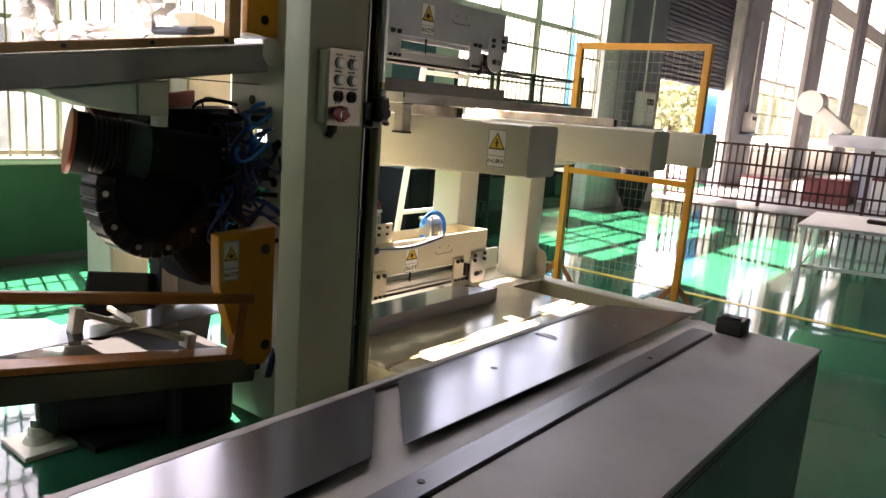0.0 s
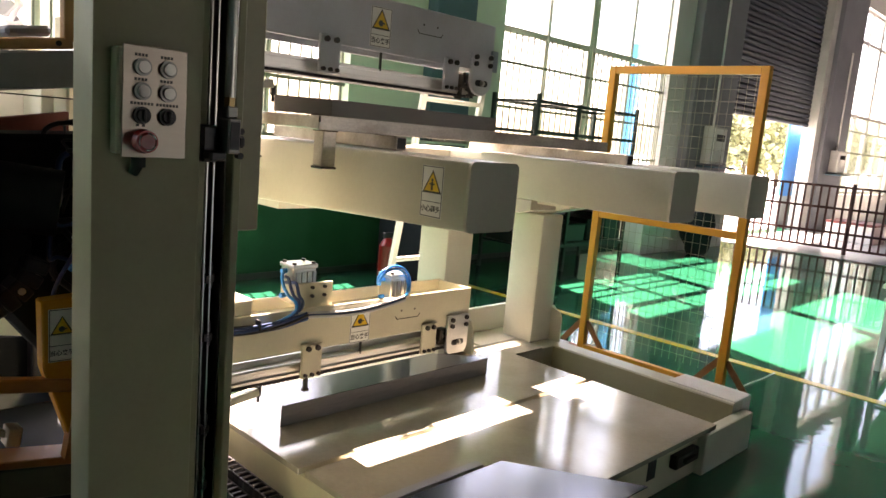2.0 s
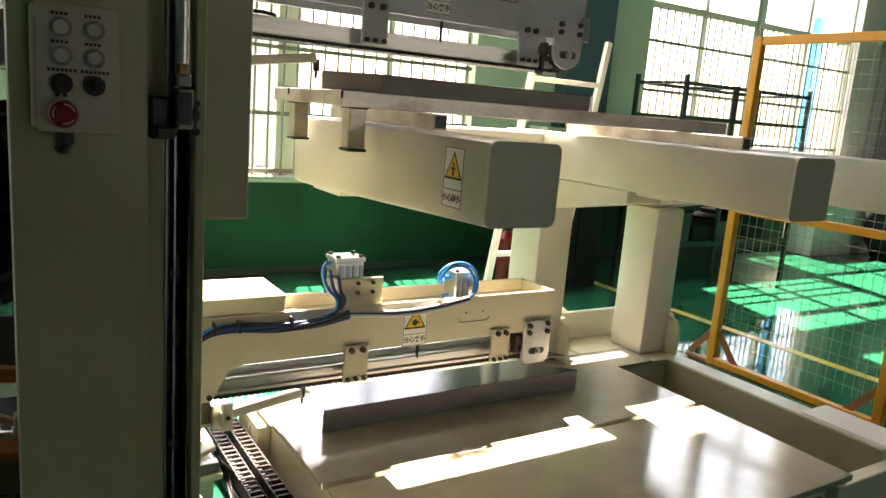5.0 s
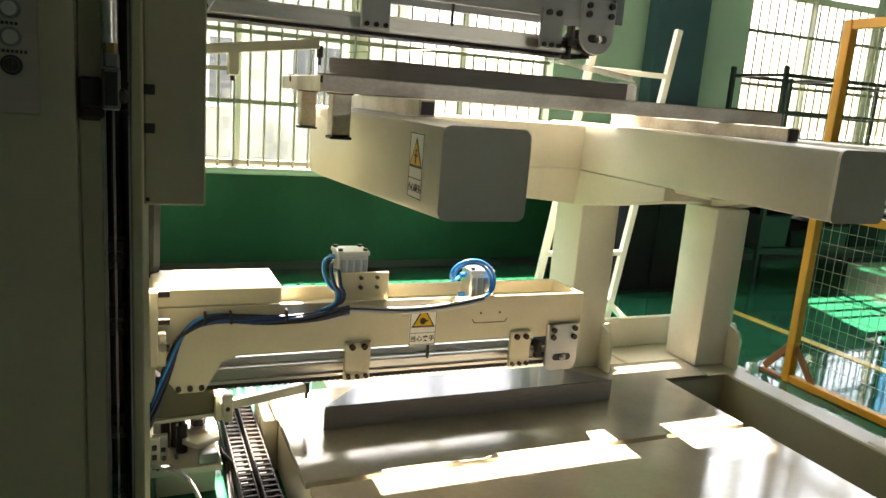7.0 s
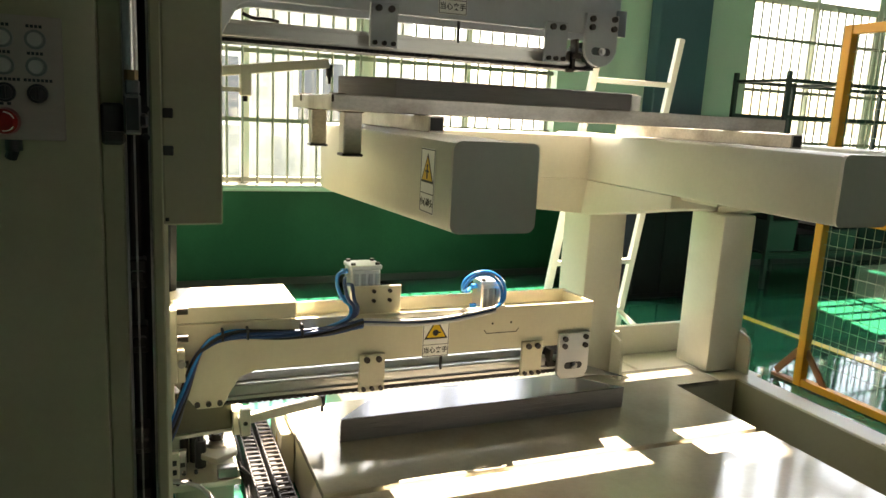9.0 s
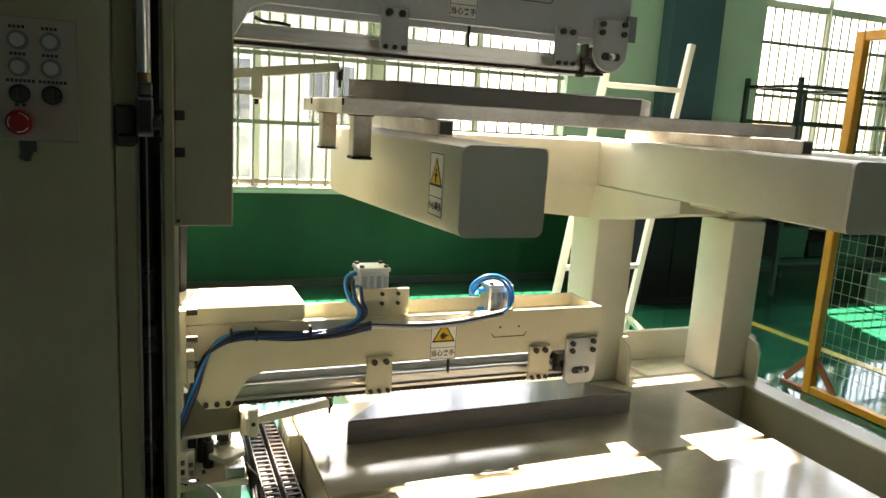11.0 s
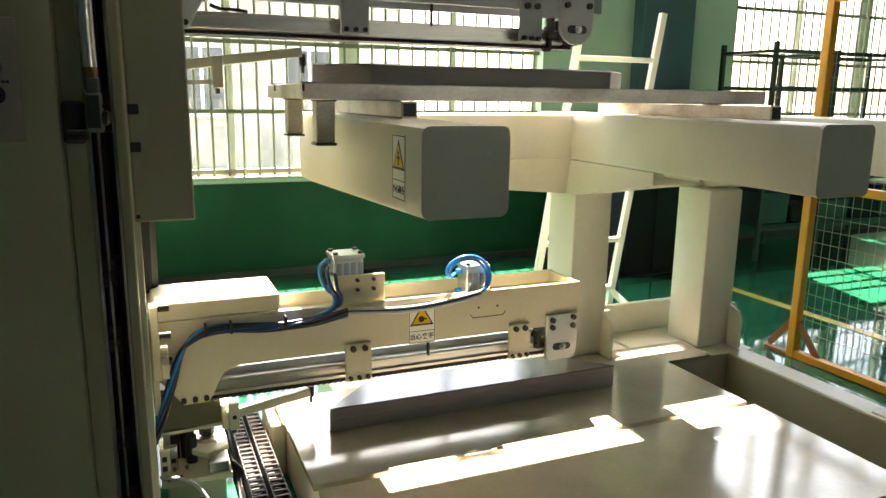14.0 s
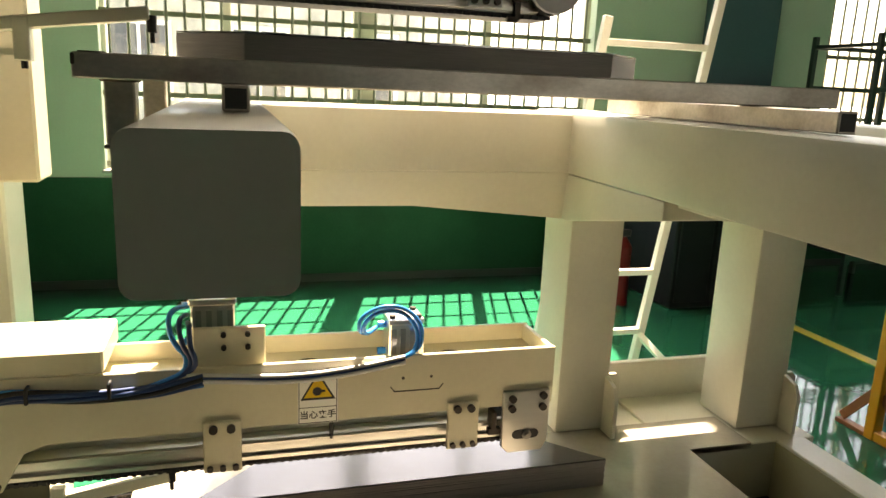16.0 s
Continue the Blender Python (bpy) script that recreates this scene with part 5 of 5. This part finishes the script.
part("drum", rod(bmesh.new(), (-4.1, 19.0, 2.15), (-4.1, 19.6, 2.15), 0.28, 28), WHITE, far)
for k in range(5):
    part("valve", boxes((-2.2 + k * 0.45, 19.0, 1.48, -2.0 + k * 0.45, 19.3, 1.7 + 0.1 * (k % 2)), bevel=0.02), BOLT, far)
for k in range(5):
    cr = thing("crate", (-4.4 + k * 1.3, 18.0, 0), "low storage crate behind the railing", "crate", "crates behind the railing")
    part("body", boxes((-4.9 + k * 1.3, 17.4, 0.0, -4.0 + k * 1.3, 18.3, 0.36 + 0.12 * (k % 3)), bevel=0.02), (WHITE, REDBROWN, WHITE, BLUEGREY, REDBROWN)[k], cr)
    part("lid", boxes((-4.92 + k * 1.3, 17.38, 0.36 + 0.12 * (k % 3), -3.98 + k * 1.3, 18.32, 0.41 + 0.12 * (k % 3)), bevel=0.01), REDBROWN, cr)
bag = thing("dark_sack", (-4.7, 10.9, 0), "dark full sack standing by the wall", "sack")
sk = bmesh.new()
bmesh.ops.create_icosphere(sk, subdivisions=3, radius=0.3, matrix=Matrix.Translation((-4.9, 11.6, 0.36)) @ Matrix.Diagonal((0.8, 0.8, 1.35, 1)))
for v in sk.verts:
    v.co += Vector((noise.noise(v.co * 4), noise.noise(v.co * 4 + Vector((5, 0, 0))), 0.3 * noise.noise(v.co * 5))) * 0.09
    v.co.z = max(0.0, v.co.z)
part("sack", sk, DULL_DARK, bag)
# Added block for the wall under the window; reflected light in its pale colour.
lb = thing("long_box", (-5.4, 11.8, 0), "pale block standing in for the wall below the window", "packing case")
part("case", boxes((-5.55, 10.55, 0.0, -5.2, 13.2, 0.72), bevel=0.01), PALE, lb)
part("lid", boxes((-5.57, 10.53, 0.72, -5.18, 13.22, 0.76), bevel=0.006), PALE, lb)

# ---- feed side, left of the column ----
feed = thing("upper_feed_conveyor", (-2.4, 1.2, 1.4), "grey upper feed conveyor with an orange guard frame", "conveyor")
part("side_beam", boxes((-2.32, -0.6, 1.40, -2.24, 2.12, 1.505), bevel=0.006), BENCH, feed)
part("side_beam", boxes((-3.0, -0.6, 1.40, -2.92, 2.12, 1.505), bevel=0.006), GREY, feed)
part("belt", boxes((-2.92, -0.6, 1.47, -2.32, 2.1, 1.48)), BELT, feed)
part("guard_rail", boxes((-2.31, -0.6, 1.508, -2.26, 1.99, 1.54), bevel=0.004), WOOD, feed, "orange wooden guard edge")
part("drive_box", boxes((-2.6, 1.84, 1.545, -2.33, 1.96, 1.575), bevel=0.01), BLUEGREY, feed, "blue grey drive box")
for k in range(4):
    part("bolt", rod(bmesh.new(), (-2.26, 1.05 + 0.3 * k, 1.524), (-2.254, 1.05 + 0.3 * k, 1.524), 0.008, 10), BOLT, feed)
wrap = thing("plastic_wrap", (-2.6, 1.2, 1.48), "crumpled clear plastic wrap on the conveyor", "plastic wrap")
for j, (yy, hh, ww) in enumerate(((1.42, 0.3, 0.05), (1.6, 0.12, 0.1), (1.86, 0.3, 0.1), (1.15, 0.2, 0.08))):
    w = bmesh.new()
    bmesh.ops.create_grid(w, x_segments=16, y_segments=18, size=0.5)
    for v in w.verts:
        u, t = v.co.x, v.co.y
        v.co = Vector((-2.6 + 0.09 * noise.noise(Vector((u * 6, t * 5, j))) + 0.05 * u, yy + u * ww * 2 * (1 - 0.25 * (t + 0.5)) + 0.04 * noise.noise(Vector((u * 4, t * 6, j + 9))), 1.481 + (t + 0.5) * hh))
    bmesh.ops.solidify(w, geom=w.faces[:], thickness=0.002)
    part("fold", w, CLOUD, wrap)
# the conveyor climbs towards the column
climb = Matrix.Translation((0, 1.14, 1.40)) @ Matrix.Rotation(radians(8.0), 4, "X") @ Matrix.Translation((0, -1.14, -1.40))
for t in (feed, wrap):
    for o in t.children:
        o.data.transform(Matrix.Translation(-t.location) @ climb @ Matrix.Translation(t.location))
part("roller", rod(bmesh.new(), (-2.95, 2.13, 1.61), (-2.235, 2.13, 1.61), 0.055, 24), ALU, feed)
part("guard_post", prism([(1.94, 1.64), (1.99, 1.65), (1.99, 2.5), (1.94, 2.5)], "x", -2.3, -2.26, bevel=0.003), WOOD, feed)
part("orange_arm", prism([(2.02, 1.675), (2.16, 1.668), (2.165, 1.70), (2.165, 2.5), (2.03, 2.5)], "x", -2.30, -2.26, bevel=0.004), ORANGE, feed, "orange pivot plate")
part("pivot_hole", rod(bmesh.new(), (-2.26, 2.099, 1.731), (-2.257, 2.099, 1.731), 0.018, 18), BLACK, feed)
hang = thing("cream_housing", (-2.35, 1.5, 1.25), "cream sheet-metal housing under the feed conveyor", "machine housing")
# Cream cover in MINT: green light off the floor is put into its colour.
part("housing", prism([(1.27, 1.415), (1.575, 1.455), (1.575, 1.345), (1.42, 1.365), (1.3, 1.395)], "x", -2.42, -2.262, bevel=0.004), MINT, hang, "sheet-metal cover tinted green for light off the floor")
part("flap", prism([(1.577, 1.455), (1.69, 1.47), (1.69, 1.345), (1.577, 1.345)], "x", -2.5, -2.255, bevel=0.004), CREAM, hang)
part("hanger", boxes((-2.42, 1.71, 1.30, -2.36, 1.75, 1.47), bevel=0.004), WHITE, hang, "white hanger strap")
motor = thing("drive_motor", (-2.5, 1.65, 1.1), "black geared drive motor with a red fan cover", "motor")
part("body", rod(bmesh.new(), (-2.55, 1.42, 1.22), (-2.4, 1.86, 1.16), 0.104, 28), DULL_DARK, motor)
part("fan_cover", rod(bmesh.new(), (-2.565, 1.37, 1.227), (-2.55, 1.42, 1.22), 0.115, 28), DULL_DARK, motor)
part("fan_rim", rod(bmesh.new(), (-2.569, 1.358, 1.229), (-2.565, 1.37, 1.227), 0.12, 28), material("orange red rim", (0.5, 0.06, 0.01), 0.4), motor, "orange red rim")
part("end_bell", rod(bmesh.new(), (-2.5, 1.535, 1.205), (-2.475, 1.61, 1.197), 0.112, 28, 0.106), material("teal grey enamel", (0.035, 0.08, 0.08), 0.35), motor, "teal grey end bell")
for k in range(7):
    part("cooling_fin", rod(bmesh.new(), (-2.547 + k * 0.007, 1.43 + k * 0.016, 1.219 - 0.002 * k), (-2.545 + k * 0.007, 1.436 + k * 0.016, 1.218 - 0.002 * k), 0.111, 28), BLACK, motor)
part("gearbox", prism([(1.5, 1.22), (1.5, 1.0), (1.6, 0.86), (1.74, 0.78), (1.86, 0.62), (2.0, 0.6), (2.12, 0.8), (2.13, 1.38), (1.7, 1.36)], "x", -2.75, -2.5, bevel=0.02), DULL_DARK, motor)
part("cover_plate", prism([(1.52, 1.36), (2.0, 1.44), (2.0, 1.2), (1.62, 1.2)], "x", -2.8, -2.76, bevel=0.004), material("dull red paint", (0.13, 0.02, 0.01), 0.5), motor, "dull red cover plate")
# Added dark plate fills the inside of the chain loop.
part("gear_guard", prism([(1.72 + 0.19 * math.cos(radians(20 * k)) - 0.115, 1.03 + 0.17 * math.sin(radians(20 * k))) for k in range(18)], "x", -2.5, -2.44, bevel=0.01), DULL_DARK, motor, "dark plate that fills the chain loop")
loop = thing("drag_chain_loop", (-2.42, 1.65, 0.9), "black cable drag chain hanging in a loop", "cable chain")
pts = [Vector((-2.42, 1.71 + 0.205 * math.cos(a), 1.05 + 0.215 * math.sin(a))) for a in (radians(160 + 11.5 * k) for k in range(17))]
for k in range(16):
    lk = part("link", bar(bmesh.new(), pts[k], pts[k + 1], 0.12, 0.07, 0.006), BLACK, loop)
    if k % 3 == 1:
        m = (pts[k] + pts[k + 1]) / 2
        part("rivet", rod(bmesh.new(), m + Vector((0.06, 0, 0)), m + Vector((0.066, 0, 0)), 0.011, 10), ALU, lk)
valves = thing("valve_manifold", (-2.5, 1.98, 1.15), "pneumatic valve block with dark blue hoses", "valve block")
part("block", boxes((-2.72, 2.1, 1.11, -2.38, 2.165, 1.165), (-2.7, 2.11, 1.335, -2.3, 2.165, 1.36), bevel=0.004), BLACK, valves)
for k in range(7):
    part("valve", boxes((-2.68 + k * 0.042, 2.06, 1.165, -2.652 + k * 0.042, 2.165, 1.21 - 0.006 * (k % 2)), bevel=0.003), CREAM if k % 3 else BLACK, valves)
for x, z in ((-2.3, 1.38), (-2.42, 1.42), (-2.26, 1.09), (-2.36, 1.03), (-2.24, 1.25), (-2.5, 1.03)):
    part("cable_hole", rod(bmesh.new(), (x, 2.168, z), (x, 2.1655, z), 0.02, 12), BLACK, valves)
rng = random.Random(3)
for k in range(54):
    dark = k < 26
    x, z = rng.uniform(-2.68, -2.44) if dark else rng.uniform(-2.5, -2.2), rng.uniform(1.0, 1.42)
    y = rng.uniform(1.98, 2.12)
    p = [(x, 2.15, z)]
    for j in range(4):
        p.append((x + rng.uniform(-0.1, 0.1), y + rng.uniform(-0.05, 0.02), z - 0.06 * j + rng.uniform(-0.09, 0.07)))
    p.append((x + rng.uniform(-0.12, 0.12), 2.15, z - rng.uniform(0.1, 0.3)))
    tube(p, rng.uniform(0.005, 0.011), "hose", BLACK if dark else (DARKBLUE, BLUE, DARKBLUE, BLACK)[k % 4], valves, n=2)
bracket = thing("orange_bracket", (-2.25, 2.0, 0.4), "dull orange pivot bracket with a warning sticker", "bracket")
part("plate", prism([(1.86, 0.905), (2.13, 0.92), (2.13, 0.38), (2.09, 0.335), (2.0, 0.35), (1.955, 0.42), (1.865, 0.70)], "x", -2.25, -2.19, bevel=0.005), ORANGE, bracket)
for y, z in ((2.08, 0.83), (2.09, 0.42)):
    part("hole", rod(bmesh.new(), (-2.19, y, z), (-2.187, y, z), 0.022, 16), BLACK, bracket)
warning(-2.189, 1.915, 0.80, 0.075, 0.16, bracket, "当心夹手")
lowfeed = thing("lower_feed_conveyor", (-2.6, 1.0, 0.4), "lower feed conveyor with orange edge and steel sheets", "conveyor")
part("side_beam", boxes((-2.3, -0.8, 0.415, -2.2, 2.08, 0.515), bevel=0.006), DARK_OLIVE, lowfeed)
part("orange_edge", boxes((-2.31, -0.8, 0.515, -2.2, 2.05, 0.54), bevel=0.004), RUST_ORANGE, lowfeed)
part("bed", boxes((-2.85, -0.8, 0.48, -2.31, 1.48, 0.535), bevel=0.004), PLATE, lowfeed)
# Added dark sheets: the shade below the conveyor is put into them.
part("drop_tray", boxes((-2.95, 1.48, 0.44, -2.27, 2.16, 0.47), (-2.97, 1.7, 0.36, -2.95, 2.36, 0.72), bevel=0.004), DULL_DARK, lowfeed, "dark sheets added to fill the dark under the conveyor")
part("hand_rail", boxes((-2.22, -0.8, 0.75, -2.18, 2.0, 0.79), bevel=0.005), RUST_ORANGE, lowfeed, "orange guard rail")
for y in (-0.7, 1.93):
    part("rail_post", boxes((-2.22, y, 0.54, -2.18, y + 0.04, 0.75)), RUST_ORANGE, lowfeed)
for y in (-0.4, 1.62):
    part("leg", boxes((-2.8, y, 0.0, -2.64, y + 0.16, 0.33 if y > 0 else 0.72), bevel=0.006), CREAM, lowfeed)
strip = thing("steel_strip", (-2.7, 0.9, 0.536), "bright steel strip lying on the feed conveyor", "steel sheet")
part("strip", boxes((-2.85, -0.8, 0.5355, -2.45, 1.5, 0.537)), STEEL, strip)
linkage = thing("guide_linkage", (-2.4, 1.6, 0.54), "white guide linkage above the feed conveyor", "linkage")
part("arm", bar(bmesh.new(), (-2.45, 1.42, 0.66), (-2.33, 1.82, 0.57), 0.022, 0.022, 0.003), CREAM, linkage)
part("arm", bar(bmesh.new(), (-2.6, 1.62, 0.64), (-2.4, 1.62, 0.63), 0.018, 0.018, 0.003), CREAM, linkage)
part("foot", boxes((-2.36, 1.80, 0.543, -2.3, 1.84, 0.6), bevel=0.003), CREAM, linkage)
part("foot", boxes((-2.47, 1.40, 0.543, -2.42, 1.44, 0.68), bevel=0.003), CREAM, linkage)
tube([(-2.47, 1.4, 0.66), (-2.45, 1.45, 0.56), (-2.42, 1.55, 0.56), (-2.44, 1.6, 0.64), (-2.46, 1.63, 0.6)], 0.006, "cable", BLACK, linkage)
pillar = thing("support_pillar", (-3.3, 1.9, 0), "cream square support pillar of the feed machine", "pillar")
part("shaft", boxes((-3.5, 1.97, 0, -3.25, 2.17, 1.7), bevel=0.01), CREAM, pillar)
part("upper_box", boxes((-3.02, 2.14, 1.14, -2.86, 2.375, 1.68), bevel=0.008), CREAM_WARM, pillar, "warm cream box on the pillar")
part("box_bracket", boxes((-3.25, 2.1, 1.2, -3.02, 2.2, 1.6), bevel=0.004), CREAM, pillar)
part("box_hood", prism([(2.14, 1.68), (2.36, 1.68), (2.3, 1.75), (2.14, 1.78)], "x", -3.0, -2.8, bevel=0.003), CREAM_WARM, pillar)
part("bracket", boxes((-3.0, 2.03, 0.3, -2.9, 2.12, 1.4), bevel=0.006), BLACK, pillar)
fm = thing("floor_motor", (-2.75, 1.75, 0), "black electric motor on the floor under the conveyor", "motor")
part("body", rod(bmesh.new(), (-2.75, 1.5, 0.13), (-2.55, 1.85, 0.13), 0.11, 24), BLACK, fm)
part("fan_cover", rod(bmesh.new(), (-2.78, 1.45, 0.13), (-2.75, 1.5, 0.13), 0.118, 24), DARKGREEN, fm)
part("foot", boxes((-2.78, 1.52, 0.0, -2.5, 1.82, 0.03), bevel=0.003), BLACK, fm)
gb = part("gearbox", boxes((-2.62, 1.82, 0.0, -2.4, 2.1, 0.28), bevel=0.02), BLACK, fm)
tip = Matrix.Translation((0, 1.15, 0.53)) @ Matrix.Rotation(radians(-9.5), 4, "X") @ Matrix.Translation((0, -1.15, -0.53))
for o in motor.children:
    o.data.transform(Matrix.Translation((0, 0.115, 0.0)))
for t in (lowfeed, strip, linkage):
    for o in t.children:
        if not o.name.startswith("leg"):
            o.data.transform(Matrix.Translation(-t.location) @ tip @ Matrix.Translation(t.location))
foot = thing("levelling_plate", (-2.72, 1.38, 0), "pale steel foot plate with a levelling bolt", "levelling plate")
part("plate", boxes((-2.83, 1.30, 0.0, -2.60, 1.5, 0.022), bevel=0.003), CREAM, foot)
part("boss", rod(rod(bmesh.new(), (-2.72, 1.4, 0.022), (-2.72, 1.4, 0.05), 0.06, 20, 0.045), (-2.72, 1.4, 0.05), (-2.72, 1.4, 0.085), 0.042, 20, 0.036), CREAM, foot)
part("bolt", rod(rod(bmesh.new(), (-2.72, 1.4, 0.085), (-2.72, 1.4, 0.115), 0.03, 6), (-2.72, 1.4, 0.115), (-2.72, 1.4, 0.42), 0.011, 10), STEEL, foot)


# ---- what moves ----
def hinge(y, turn):
    return pose(0, y, 0, turn) @ pose(0, -y, 0)


def fly(s, fall, start, belt, rest, droop):
    """A sheet leaves the feed bed, runs in under the belt, droops at its far end, drops near end first and lies on the stack."""
    hidden = -1.78
    rows = [(0.0, pose(0, hidden, start))]
    left, right = [(0.0, hinge(HINGES[0], 0))], [(0.0, hinge(HINGES[1], 0))]
    if fall < 16:
        t0 = fall - 0.75
        rows += [(t0, pose(0, hidden, start)), (t0 + 0.12, pose(0, hidden * 0.8, belt)), (fall - 0.3, pose(0, 0.02, belt)), (fall, pose(0, 0.0, belt)), (fall + 0.12, pose(0, 0, belt - 0.2 * (belt - rest))), (fall + 0.26, pose(0, 0, rest + 0.006)), (fall + 0.34, pose(0, 0, rest))]
        left += [(fall - 0.06, hinge(HINGES[0], 0)), (fall + 0.08, hinge(HINGES[0], droop)), (fall + 0.16, hinge(HINGES[0], droop)), (fall + 0.3, hinge(HINGES[0], 0))]
        right += [(fall - 0.4, hinge(HINGES[1], 0)), (fall - 0.28, hinge(HINGES[1], -droop)), (fall + 0.1, hinge(HINGES[1], -droop)), (fall + 0.28, hinge(HINGES[1], 0))]
    for r in (rows, left, right):
        r.append((16.0, r[-1][1]))
    walk(s, rows)
    for o in s.children:
        if o.name.startswith("left_flap"):
            walk(o, left)
        if o.name.startswith("right_flap"):
            walk(o, right)


def motions():
    for k, s in enumerate(low_sheets):
        fly(s, 1.6 + 3.75 * k, 0.5385 + 0.001 * k, 0.4475, 0.3402 + 0.001 * k, 9.0)
    for k, s in enumerate(up_sheets):
        fly(s, 3.1 + 3.78 * k, 1.482 + 0.001 * k, 1.6525, 1.5732 + 0.001 * k, 7.0)
    down, up = pose(-2.4, 2.9, 0.53), pose(-2.4, 2.9, 0.6)
    rows = [(0.0, up)]
    for k in range(4):
        f = 1.6 + 3.75 * k
        rows += [(f - 0.06, up), (f + 0.06, down), (f + 0.45, down), (f + 0.6, up)]
    walk(knock, rows + [(16.0, up)])


motions()
